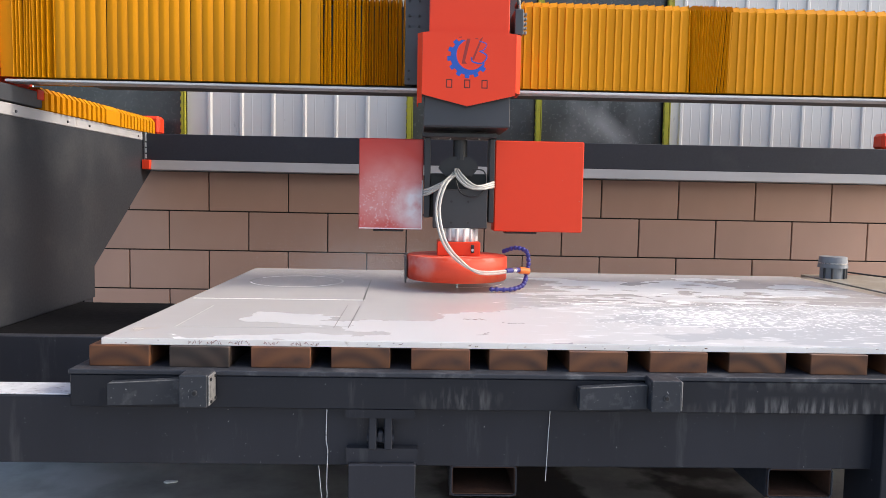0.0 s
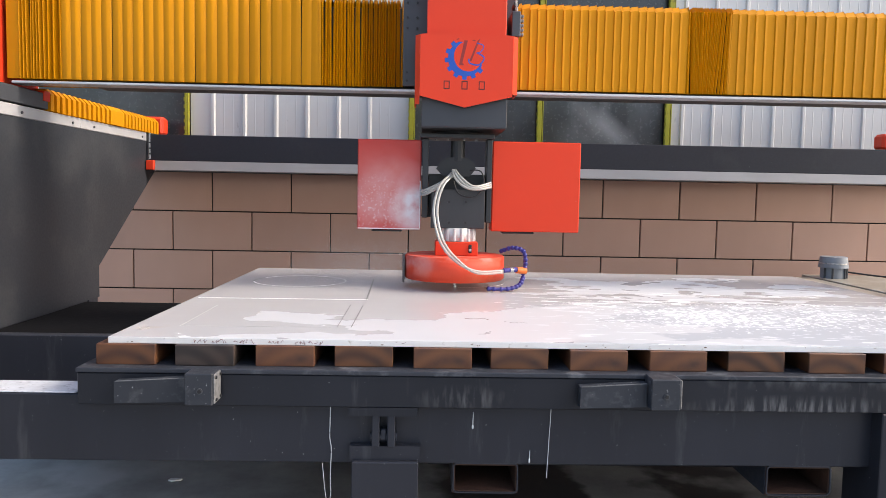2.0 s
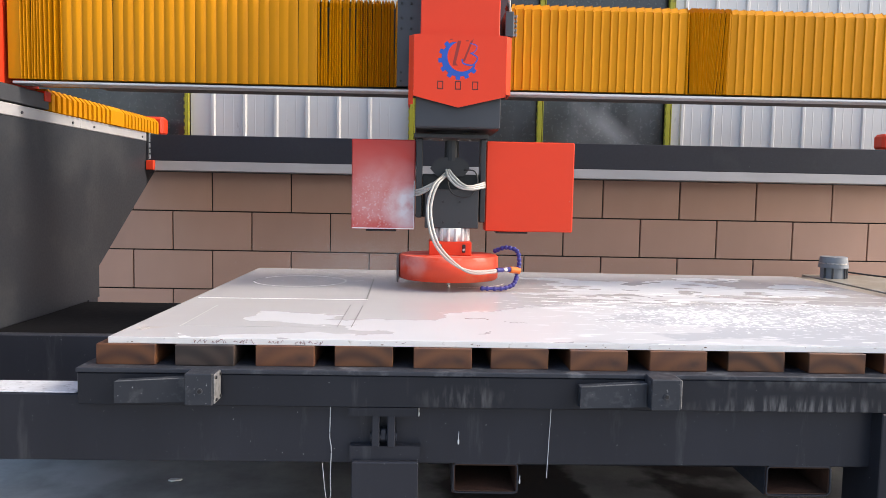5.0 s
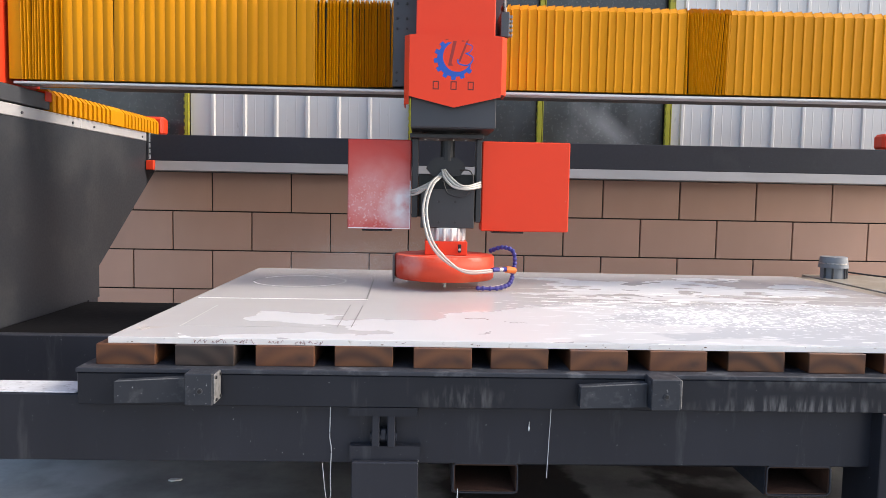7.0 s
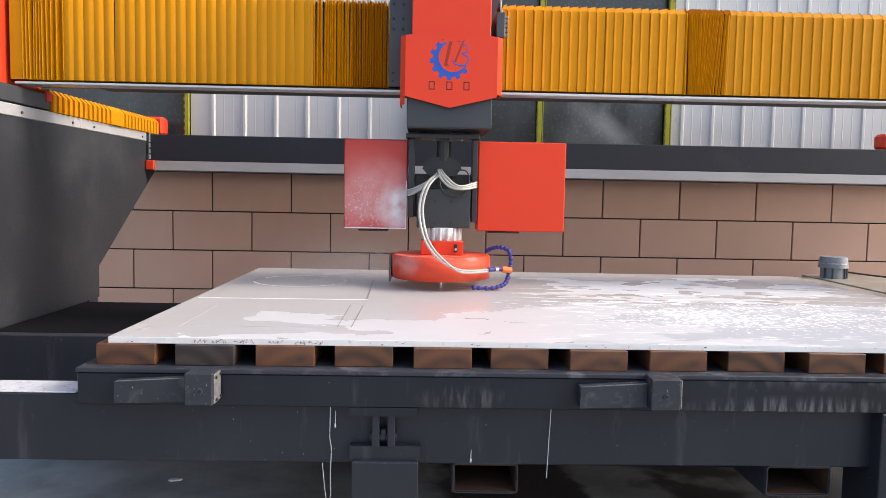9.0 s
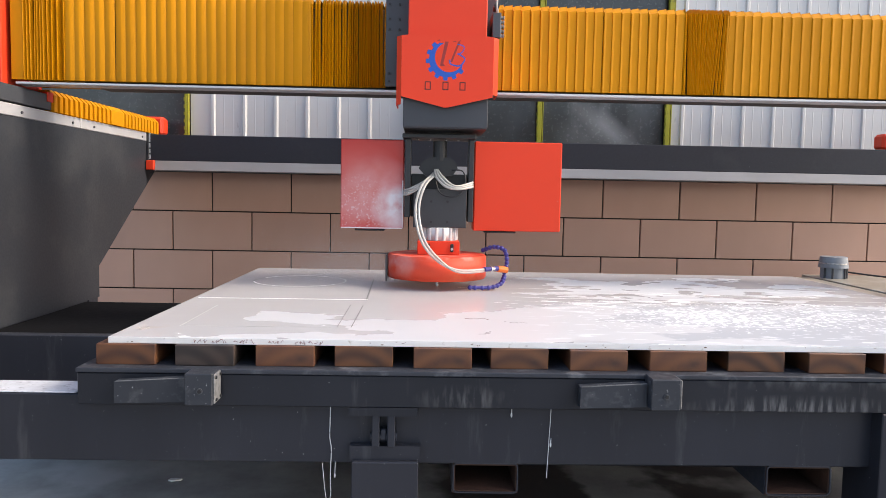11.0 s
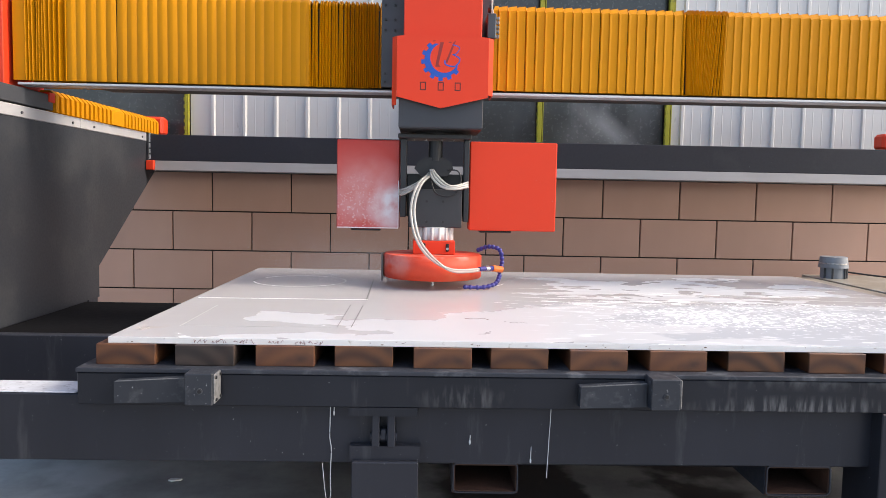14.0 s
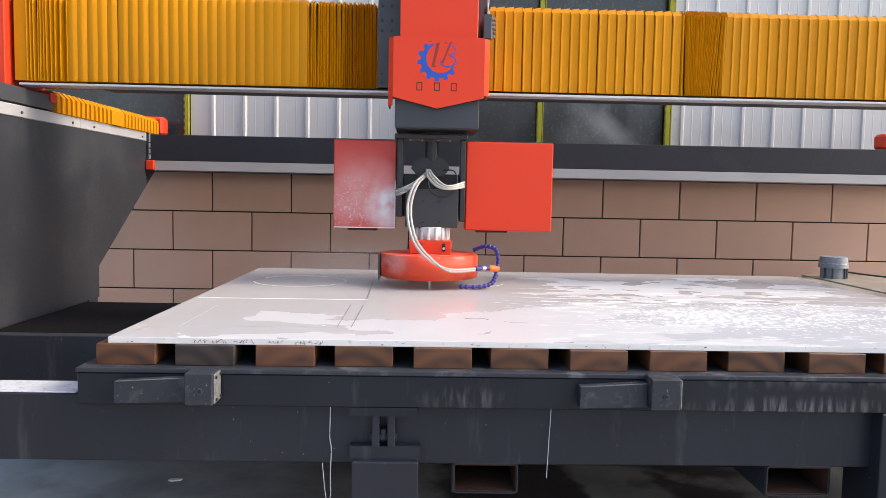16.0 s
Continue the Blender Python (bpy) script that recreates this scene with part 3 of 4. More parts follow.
slabof("silty_edge", (3.19, 3.69, 0.5, 2.85, 0.7962, 0.800), DAMP, table, "beige silt on the table edge", 0)
slabof("top_plate", (-0.073, 3.692, -0.06, 2.86, 0.782, 0.796), SILTED, table, bevel=0.002)
slabof("front_apron", (-0.070, 3.69, -0.056, -0.02, 0.682, 0.781), APRON, table)
slabof("side_apron", (-0.070, -0.03, -0.019, 2.85, 0.682, 0.781), STEEL, table)
slabof("hinge_block", (0.750, 0.960, -0.056, 0.0, 0.655, 0.6818), APRON, table, "", 0)
for x0 in (0.820, 0.868):
    slabof("hinge_lug", (x0, x0 + 0.024, -0.052, -0.008, 0.556, 0.659), STEEL, table)
part("hinge_pin", cyl(bmesh.new(), 0.014, (0.815, -0.03, 0.585), (0.897, -0.03, 0.585), 14), STEEL, table)
slabof("hinge_tongue", (0.847, 0.865, -0.045, -0.008, 0.576, 0.61), STEEL, table)
for x0, x1, x2 in ((0.058, 0.276, 0.358), (1.452, 1.657, 1.745)):
    c = slabof("clamp_block", (x1, x2, -0.135, -0.0605, 0.705, 0.800), CLAMP, table)
    bm = bmesh.new()
    prism(bm, [(x0, 0.700), (x1 - 0.002, 0.706), (x1 - 0.002, 0.777), (x0, 0.764)], "xz", -0.10, -0.0605)
    part("lever", bm, CLAMP, c)
    slabof("end_plate", (x2 + 0.0005, x2 + 0.006, -0.131, -0.064, 0.709, 0.797), WORN, c, "pale worn end plate", 0.002)
    for y in (-0.120, -0.075):
        for z in (0.720, 0.786):
            part("bolt", cyl(bmesh.new(), 0.005, (x2 + 0.006, y, z), (x2 + 0.010, y, z), 8), BLACK, c)
    # highlight on the lever's upper edge, laid on as a pale strip
    slabof("edge_highlight", (x0 + 0.004, x1 - 0.003, -0.0985, -0.094, 0.0, 0.0015), WORN, c, "pale strip for the edge highlight", 0).matrix_basis = Matrix.Translation((0, 0, 0.7645)) @ Matrix.Translation((x0, 0, 0)) @ pose(0, 0, 0, 0, -3.4, 0) @ Matrix.Translation((-x0, 0, 0))
    part("washer", cyl(bmesh.new(), 0.009, (x1 + 0.045, -0.1385, 0.748), (x1 + 0.045, -0.1352, 0.748), 14), HEAD_STEEL, c)
    part("screw", cyl(bmesh.new(), 0.006, (x1 + 0.045, -0.141, 0.748), (x1 + 0.045, -0.134, 0.748), 8), BLACK, c)

starts = (-0.032, 0.211, 0.456, 0.699, 0.945, 1.186, 1.433, 1.686, 1.938, 2.191, 2.436, 2.68, 2.93)
timber = tagged(slabof("timber_batten", (0, 0.181, -0.012, 2.05, 0.0, 0.064), WOOD, bevel=0.002), "wet reddish timber batten lying under the slab", "timber", "battens under the slab")
timber.location = (starts[0], 0.0, 0.796)
for i, x in enumerate(starts[1:]):
    if i:
        copy_thing(timber, pose(x, 0.004 * ((i * 7) % 5 - 2), 0.796, 0, 0, 0))
grey_timber = tagged(slabof("timber_batten", (0, 0.181, -0.012, 2.05, 0.0, 0.064), WOOD_GREY, bevel=0.002), "weathered grey-brown timber batten lying under the slab", "timber", "battens under the slab")
grey_timber.location = (starts[1], -0.006, 0.796)

slab = tagged(slabof("stone_slab", (0.0, 3.2, 0.0, 2.12, 0.860, 0.880), SLAB, bevel=0.0015), "large wet white stone slab with saw cuts", "stone slab")
slabof("sawn_edge", (0.0015, 3.1985, -0.0005, 0.001, 0.8612, 0.8788), EDGE, slab, "pale sawn front edge with brown stains", 0)


def slot(x0, y0, x1, y1, w, mat, name="saw_cut"):
    bm = bmesh.new()
    d = Vector((x1 - x0, y1 - y0)).normalized() * w / 2
    prism(bm, [(x0 - d.y, y0 + d.x), (x0 + d.y, y0 - d.x), (x1 + d.y, y1 - d.x), (x1 - d.y, y1 + d.x)], "xy", 0.8785, 0.8808)
    part(name, bm, mat, slab)


def ring_cut(cx, cy, r, a0, a1, w, mat):
    bm = bmesh.new()
    n = 48
    angles = [radians(a0 + (a1 - a0) * i / n) for i in range(n + 1)]
    vs = [[bm.verts.new((cx + q * math.cos(a), cy + q * math.sin(a), 0.8808)) for q in (r - w / 2, r + w / 2)] for a in angles]
    for p, q in zip(vs, vs[1:]):
        bm.faces.new((p[0], p[1], q[1], q[0]))
    bmesh.ops.recalc_face_normals(bm, faces=bm.faces[:])
    part("curved_saw_cut", bm, mat, slab)


slot(0.02, 0.862, 0.735, 0.874, 0.012, SLURRY)
slot(0.729, 0.22, 0.729, 0.71, 0.003, CUT)
slot(0.730, 0.868, 0.712, 1.62, 0.005, CUT)
slot(0.681, 0.217, 0.678, 0.72, 0.0025, CUT)
slot(0.158, 0.195, 0.156, 0.663, 0.004, FAINT)
slot(0.158, 0.200, 0.66, 0.212, 0.003, FAINT)
ring_cut(0.345, 1.51, 0.230, -35, 0, 0.008, FAINT)
ring_cut(0.345, 1.51, 0.230, 0, 60, 0.008, FAINT)
ring_cut(0.345, 1.51, 0.230, 60, 150, 0.009, SLURRY)
ring_cut(0.345, 1.51, 0.230, 150, 195, 0.009, CUT)
ring_cut(0.345, 1.51, 0.230, 195, 325, 0.009, SLURRY)
ring_cut(1.16, 1.58, 0.235, -94, -15, 0.006, SLURRY)

marks = random.Random(9)
for x0, y0, n in ((1.13, 0.43, 8), (1.27, 0.36, 7)):
    for k in range(n):
        x, y = x0 + 0.011 * k + marks.uniform(-0.004, 0.004), y0 + marks.uniform(-0.012, 0.012)
        slot(x, y, x + marks.uniform(0.004, 0.014), y + marks.uniform(-0.012, 0.012), 0.004, RUST if x0 < 1.2 else FAINT, "pencil_mark")
for x0, x1, n in ((0.06, 0.25, 2), (0.80, 0.95, 5), (1.12, 1.17, 4), (1.2, 1.6, 4), (1.6, 3.1, 14)):
    for k in range(n):
        x = marks.uniform(x0, x1)
        bm = bmesh.new()
        w, h = marks.uniform(0.003, 0.012), marks.uniform(0.0008, 0.0022)
        z = marks.uniform(0.864, 0.875)
        prism(bm, [(x, z), (x + w * 0.5, z - h * 0.4), (x + w, z + h * 0.3), (x + w * 0.6, z + h), (x + w * 0.2, z + h * 0.7)], "xz", -0.0008, 0.001)
        part("edge_stain", bm, RUST, slab)
# scribbled crayon strokes on the sawn edge
for x0, x1 in ((0.262, 0.300), (0.318, 0.362), (0.385, 0.452), (0.492, 0.540), (0.575, 0.66)):
    x = x0
    while x < x1:
        bm = bmesh.new()
        w = marks.uniform(0.006, 0.014)
        zs = [marks.uniform(0.8635, 0.8765) for k in range(5)]
        sweep(bm, [(x + w * u, -0.0008, z) for u, z in zip((0.0, 0.45, 0.3, 0.8, 1.0), zs)], 0.0006, 5)
        part("crayon_stroke", bm, CRAYON, slab, "dark red crayon stroke")
        x += w + marks.uniform(0.001, 0.008)

MOTOR_SCALE = 0.93
motor = holder("servo_motor", "small grey cylindrical motor on the machine base", "motor", (3.856, 2.85, 0.80))
part("body", cyl(bmesh.new(), 0.088, (0, 0, 0.0), (0, 0, 0.085), 40), MOTOR, motor)
part("cap", cyl(bmesh.new(), 0.105, (0, 0, 0.086), (0, 0, 0.174), 48, 0.094), MOTOR, motor)
part("ring", cyl(bmesh.new(), 0.1035, (0, 0, 0.118), (0, 0, 0.126), 48), STEEL_BARE, motor, "bright metal ring")
for a in (205, 240, 300, 335):
    q = radians(a)
    part("stud", cyl(bmesh.new(), 0.008, (0.093 * math.cos(q), 0.093 * math.sin(q), 0.0), (0.093 * math.cos(q), 0.093 * math.sin(q), 0.084), 8), HEAD_STEEL, motor)
bm = bmesh.new()
sweep(bm, [(0.1, -0.02, 0.05), (0.35, -0.2, 0.03), (0.9, -0.6, 0.02)], 0.007)
part("cable", bm, BLACK, motor)
motor.scale = (MOTOR_SCALE, MOTOR_SCALE, 0.86)

# ---- the gantry with its bellows ----
gantry = holder("gantry", "dark gantry beam covered by yellow pleated bellows", "gantry")
slabof("beam", (-1.0, 5.0, 1.46, 1.70, 1.862, 2.24), HEAD_STEEL, gantry)
slabof("bottom_rail", (-1.02, 5.0, 1.40, 1.50, 1.830, 1.8425), SILVER, gantry, "polished steel rail edge")
slabof("rail_back", (-0.70, 5.0, 1.43, 1.735, 1.843, 1.8525), BLACK, gantry)
slabof("end_cover", (-1.5, -1.062, 1.36, 1.74, 1.815, 2.6), RED, gantry, "orange-red end cover")
slabof("foot", (-1.24, -0.99, 0.9, 1.690, 1.735, 1.815), HEAD_STEEL, gantry)
slabof("foot_plate", (-1.05, -0.985, 1.64, 1.705, 1.775, 1.826), RED, gantry, "red wiper plate")


def pleat_mesh(front, back, z0, z1, half, deep, ch, flat=0.0, profile=None, peak=0.4):
    """One fold of a bellows: three arches, the middle one standing proud."""
    bm = bmesh.new()
    def arch(x, inset):
        f, b, t = front + inset, back - inset, z1 - inset * peak
        return [bm.verts.new((x, y, z)) for y, z in ((f, z0), (f, t - ch), (f + ch, t), (b - ch, t), (b, t - ch), (b, z0))]
    rows = [arch(-half, deep), arch(-half * flat, 0), arch(half * flat, 0), arch(half, deep)] if flat else [arch(-half, deep), arch(0, 0), arch(half, deep)]
    if profile:
        bmesh.ops.delete(bm, geom=bm.verts[:], context="VERTS")
        rows = [arch(half * u, deep * v) for u, v in profile]
    for p, q in zip(rows, rows[1:]):
        for i in range(5):
            bm.faces.new((p[i], p[i + 1], q[i + 1], q[i]))
    bmesh.ops.recalc_face_normals(bm, faces=bm.faces[:])
    return mesh_of("pleat", bm, YELLOW)


def spread(a, b, step):
    n = max(1, round((b - a) / step))
    return [a + (b - a) * i / n for i in range(n)]


HEAD_L, HEAD_R = 0.80, 1.345
left_x = spread(-0.975, -0.85, 0.0148) + spread(-0.85, -0.76, 0.027) + spread(-0.76, 0.22, 0.049) + spread(0.22, 0.40, 0.043) + spread(0.40, 0.62, 0.0130) + spread(0.62, 0.80, 0.0105)
right_x = spread(1.345, 2.22, 0.044) + spread(2.22, 2.27, 0.020) + spread(2.27, 2.41, 0.0095) + spread(2.41, 2.475, 0.0110) + spread(2.475, 2.60, 0.036) + spread(2.60, 5.0, 0.0495)
CREASE = ((2.22, 2.22), (2.27, 2.285), (2.41, 2.378), (2.475, 2.472), (2.60, 2.60))   # top and foot of the crowded folds
LEFT_FACING = ((-1.0, 1.0), (0.10, 0.10), (0.30, 0.0), (1.0, 1.0))
PLEATS = {w: pleat_mesh(1.40, 1.72, 1.853, 2.275, w, d, 0.026, 0.0, LEFT_FACING if w > 0.017 else None) for w, d in ((0.007, 0.011), (0.0105, 0.018), (0.014, 0.022), (0.018, 0.030), (0.0265, 0.022), (0.031, 0.024))}
SOFT_FOLD = ((-1.0, 1.0), (-0.90, 0.62), (-0.02, 0.05), (0.10, 0.0), (0.18, 0.06), (0.92, 0.62), (1.0, 1.0))
SAW_FOLD = ((-1.0, 0.82), (-0.88, 0.12), (-0.80, 0.0), (-0.38, 0.30), (0.94, 0.60), (1.0, 0.82))
CROWDED = pleat_mesh(1.40, 1.72, 1.853, 2.275, 0.0060, 0.022, 0.026)
HALF_CROWDED = pleat_mesh(1.40, 1.72, 1.853, 2.275, 0.0072, 0.013, 0.026)
RIGHT_FOLDS = {w: pleat_mesh(1.40, 1.72, 1.853, 2.262, w, 0.0085, 0.026, 0.0, SAW_FOLD, -1.8) for w in (0.0233, 0.0262)}
SHALLOW = {0.0267: pleat_mesh(1.40, 1.72, 1.853, 2.275, 0.0262, 0.0058, 0.022, 0.0, SOFT_FOLD), 0.0235: pleat_mesh(1.40, 1.72, 1.853, 2.275, 0.0240, 0.0032, 0.022, 0.0, SOFT_FOLD)}
for me in SHALLOW.values():
    me.polygons.foreach_set("use_smooth", [True] * len(me.polygons))
moving_pleats = []
wobble = random.Random(4)
for name, xs in (("left", left_x), ("right", right_x)):
    skirt = slabof("bellows", (xs[0], xs[-1] if name == "right" else 0.68, 1.435, 1.70, 1.8535, 1.861), YELLOW, gantry, "yellow pleated bellows", 0)
    if name == "left":
        bellows_left = skirt
    for i, x in enumerate(xs):
        gap = max(xs[i] - xs[i - 1] if i else 0, xs[i + 1] - xs[i] if i + 1 < len(xs) else 0)
        size = min(PLEATS, key=lambda w: abs(w - gap * 0.58))
        me = PLEATS[size]
        if gap > 0.035:
            me = SHALLOW[0.0267 if x < 0.2 else 0.0235] if name == "left" else RIGHT_FOLDS[0.0233 if x < 2.3 else 0.0262]
        elif name == "left" and x > 0.39:
            me = CROWDED if x > 0.615 else HALF_CROWDED
        p = new("pleat", me)
        low = x
        if name == "right":
            low = float(np.interp(x, *zip(*CREASE))) if 2.22 < x < 2.60 else x
        lean = math.degrees(math.atan((x - low) / 0.42))
        turn = lean + wobble.uniform(-1, 1) * (0.6 if gap < 0.03 else 0.25)
        p.parent, p.matrix_basis = skirt, Matrix.Translation((low, 1.56, 1.853)) @ pose(0, 0, 0, 0, turn, wobble.uniform(-0.8, 0.8) * (1.0 if name == "right" else 1.6)) @ Matrix.Translation((0, -1.56, -1.853))
        if name == "left" and x > -0.2:
            moving_pleats.append((p, p.matrix_basis.copy(), (x + 0.2) / 1.0))
        if name == "right" and x < 2.30:
            moving_pleats.append((p, p.matrix_basis.copy(), 1 - (x - 1.345) / 0.955))

fold = new("pleat", pleat_mesh(1.404, 1.715, 1.853, 2.270, 0.036, 0.012, 0.022, 0.8))
fold.parent, fold.location = bellows_left, (-1.010, 0, 0)

rail_bellows = holder("rail_bellows", "yellow pleated bellows covering the side rail", "bellows")
slabof("rail_core", (-1.17, -1.03, 1.72, 3.30, 1.729, 1.75), BLACK, rail_bellows, bevel=0)
slabof("end_cap", (-1.21, -0.965, 3.305, 3.43, 1.729, 1.865), RED, rail_bellows, "red end cap", 0.02)
RAIL_PLEAT = pleat_mesh(-1.185, -0.978, 1.729, 1.845, 0.0265, 0.055, 0.030, 0.0, ((-1.0, 1.0), (-0.70, 0.05), (0.35, 0.0), (0.75, 1.0)), 0.55)
for v in RAIL_PLEAT.vertices:
    v.co = (v.co.y, v.co.x, v.co.z)
RAIL_PLEAT.flip_normals()
rail_pleats = []
for y in spread(1.72, 2.45, 0.062) + spread(2.45, 2.62, 0.022) + spread(2.62, 3.30, 0.055):
    p = new("pleat", RAIL_PLEAT)
    p.parent, p.location = rail_bellows, (0, y, 0)
    if y < 2.62:
        rail_pleats.append((p, y, 1 - (y - 1.72) / 0.90))
right_cap = tagged(slabof("rail_end_cap", (4.305, 4.55, 3.09, 3.22, 1.719, 1.835), RED, bevel=0.02), "red end cap of the far rail", "end cap")

# ---- the cutting head ----
head = holder("sawing_unit", "orange-red bridge saw head with hoses above the slab", "cutting head", (1.066, 1.376, 0.88))


def hp(name, bm, mat, parent=None, label="", smooth=False):
    """A part of the head, built where the head stands at its middle time."""
    bmesh.ops.translate(bm, verts=bm.verts[:], vec=(-1.066, -1.376, -0.88))
    return part(name, bm, mat, parent or head, label, smooth)


def hbox(name, dims, mat, parent=None, label="", bevel=0.003):
    return hp(name, box(bmesh.new(), *dims, bevel), mat, parent, label)


# column and shield
hbox("column", (0.909, 1.274, 1.20, 1.39, 2.066, 2.9), RED, None, "orange-red column cover", 0.004)
bm = bmesh.new()
prism(bm, [(0.880, 1.786), (1.0875, 1.736), (1.305, 1.788), (1.305, 2.062), (1.274, 2.066), (0.909, 2.066), (0.880, 2.062)], "xz", 1.18, 1.188)
shield = hp("shield", bm, RED, None, "orange-red pointed front shield")
for x0, x1, z in ((0.8795, 0.857, 1.748), (1.3055, 1.330, 1.800)):
    bm = bmesh.new()
    prism(bm, [(x0, 1.1802), (x1, 1.212), (x1, 1.36), (x1 + (0.006 if x1 < 1 else -0.006), 1.36), (x1 + (0.006 if x1 < 1 else -0.006), 1.214), (x0, 1.188)], "xy", z, 2.062)
    hp("shield_side", bm, RED, shield)
hbox("carriage_plate", (0.795, 1.34, 1.385, 1.398, 1.856, 2.8), HEAD_STEEL, None, "grey carriage plate")
for x in (0.815, 0.862):
    for z in (1.88, 1.92, 2.13, 2.18, 2.25):
        hp("bolt", cyl(bmesh.new(), 0.006, (x, 1.386, z), (x, 1.378, z), 8), BLACK)
hbox("lower_box", (0.890, 1.287, 1.215, 1.62, 1.648, 1.80), BOX_PAINT, None, "grey lower box")
# black sheet added for the shade inside the box's hollow bottom
hbox("box_bottom_shade", (0.893, 1.284, 1.218, 1.617, 1.6435, 1.6476), BLACK, None, "black sheet for the shade in the hollow box bottom", 0)
hp("swivel", cyl(bmesh.new(), 0.13, (1.07, 1.50, 1.6285), (1.07, 1.50, 1.643), 28), SPINDLE, None, "dark steel swivel ring")
# yoke and spindle
yoke = hbox("yoke", (0.885, 1.243, 1.33, 1.52, 1.606, 1.628), YOKE, None, "dark steel yoke")
hbox("yoke_arm", (0.898, 0.928, 1.37, 1.50, 1.22, 1.605), YOKE, yoke)
hbox("yoke_arm", (1.212, 1.238, 1.37, 1.50, 1.20, 1.605), YOKE, yoke)
hbox("yoke_back", (0.929, 1.211, 1.47, 1.50, 1.22, 1.437), YOKE, yoke)
spindle = hbox("spindle_housing", (0.943, 1.203, 1.33, 1.46, 1.172, 1.36), SPINDLE, None, "dark spindle housing")
for x in (1.03, 1.11):
    for z in (1.20, 1.30):
        hp("screw", cyl(bmesh.new(), 0.006, (x, 1.331, z), (x, 1.325, z), 8), BLACK, spindle)
bm = bmesh.new()
prism(bm, [(0.966, 1.462), (0.985, 1.495), (1.02, 1.516), (1.115, 1.516), (1.15, 1.49), (1.158, 1.462), (1.13, 1.425), (1.0, 1.425)], "xz", 1.37, 1.44)
hp("cable_gland", bm, BLACK, spindle)
hp("cable_boot", cyl(bmesh.new(), 0.035, (1.07, 1.40, 1.50), (1.07, 1.40, 1.597), 16), BLACK, spindle)
for x in (0.96, 1.02, 1.10, 1.16):
    hp("bolt", cyl(bmesh.new(), 0.006, (x, 1.40, 1.600), (x, 1.40, 1.6055), 8), STEEL_BARE, yoke)
nose = hp("spindle_nose", cyl(bmesh.new(), 0.082, (1.077, 1.40, 1.10), (1.077, 1.40, 1.173), 28), NOSE, None, "bare steel spindle nose", True)
for k in range(14):
    a = 6.2832 * k / 14
    hp("rib", cyl(bmesh.new(), 0.009, (1.077 + 0.081 * math.cos(a), 1.40 + 0.081 * math.sin(a), 1.11), (1.077 + 0.081 * math.cos(a), 1.40 + 0.081 * math.sin(a), 1.17), 8), NOSE, nose)
# red covers
cover_r = hbox("side_cover", (1.243, 1.680, 1.41, 1.55, 1.157, 1.601), RED_COVER, None, "clean orange-red side cover", 0.005)
hbox("cover_foot", (1.30, 1.46, 1.43, 1.52, 1.146, 1.156), BLACK, cover_r)
cover_l = hbox("side_cover", (0.580, 0.893, 1.41, 1.55, 1.158, 1.600), RED_DUSTY, None, "red side cover dusted with white splashes", 0.005)
hbox("cover_foot", (0.65, 0.80, 1.43, 1.52, 1.147, 1.157), BLACK, cover_l)
hbox("worn_edge", (0.584, 0.889, 1.4085, 1.4095, 1.160, 1.1645), SLURRY, cover_l, "chipped pale edge", 0)
hbox("worn_edge", (0.8865, 0.8905, 1.4085, 1.4095, 1.165, 1.40), SLURRY, cover_l, "chipped pale edge", 0)
# blade guard
bm = bmesh.new()
cyl(bm, 0.245, (1.064, 1.395, 0.925), (1.064, 1.395, 1.040), 64)
bmesh.ops.bevel(bm, geom=[e for e in bm.edges if len(e.link_faces) == 2 and abs(e.verts[0].co.z - e.verts[1].co.z) < 0.001], offset=0.006, segments=2, affect="EDGES")
guard = hp("guard", bm, RED_GUARD, None, "round orange-red tool guard", True)
hbox("neck", (0.966, 1.172, 1.31, 1.48, 1.041, 1.108), RED, guard, "red clamp neck")
for x in (1.02, 1.135):
    hbox("slot", (x - 0.008, x + 0.008, 1.304, 1.311, 1.055, 1.095), BLACK, guard)
    hp("bolt", cyl(bmesh.new(), 0.007, (x, 1.304, 1.07), (x, 1.298, 1.07), 8), STEEL_BARE, guard)
bm = bmesh.new()
prism(bm, [(0.812, 1.33), (0.806, 1.42), (0.812, 1.50), (0.820, 1.50), (0.815, 1.42), (0.820, 1.33)], "xy", 0.905, 1.035)
hp("splash_flap", bm, FLAP, guard, "grey plastic splash flap")
hp("tool", cyl(bmesh.new(), 0.008, (1.066, 1.376, 0.872), (1.066, 1.376, 0.93), 10), STEEL_BARE, None, "steel milling tool")


# hoses
def hose(points, r, mat, name="hose"):
    bm = bmesh.new()
    sweep(bm, points, r)
    return hp(name, bm, mat, None, "clear plastic water hose", True)


for o in (0.0, 0.016):
    hose([(1.05 + o, 1.36, 1.44), (0.985 + o, 1.28, 1.38), (0.955 + o, 1.22, 1.26), (0.985 + o, 1.15, 1.12), (1.06 + o, 1.12, 1.03), (1.16, 1.13, 0.985 - o * 0.5), (1.285, 1.19, 0.985 - o * 0.5)], 0.0066, HOSE_WHITE)
for o in (0.0, 0.012, 0.024):
    hose([(1.045 + o * 0.6, 1.36, 1.455), (1.055 + o, 1.30, 1.415 + o * 0.4), (1.10 + o, 1.27, 1.372 + o * 0.5), (1.165, 1.28, 1.362 + o * 0.6), (1.232, 1.33, 1.375 + o * 0.9)], 0.006, HOSE_WHITE)
bm = bmesh.new()
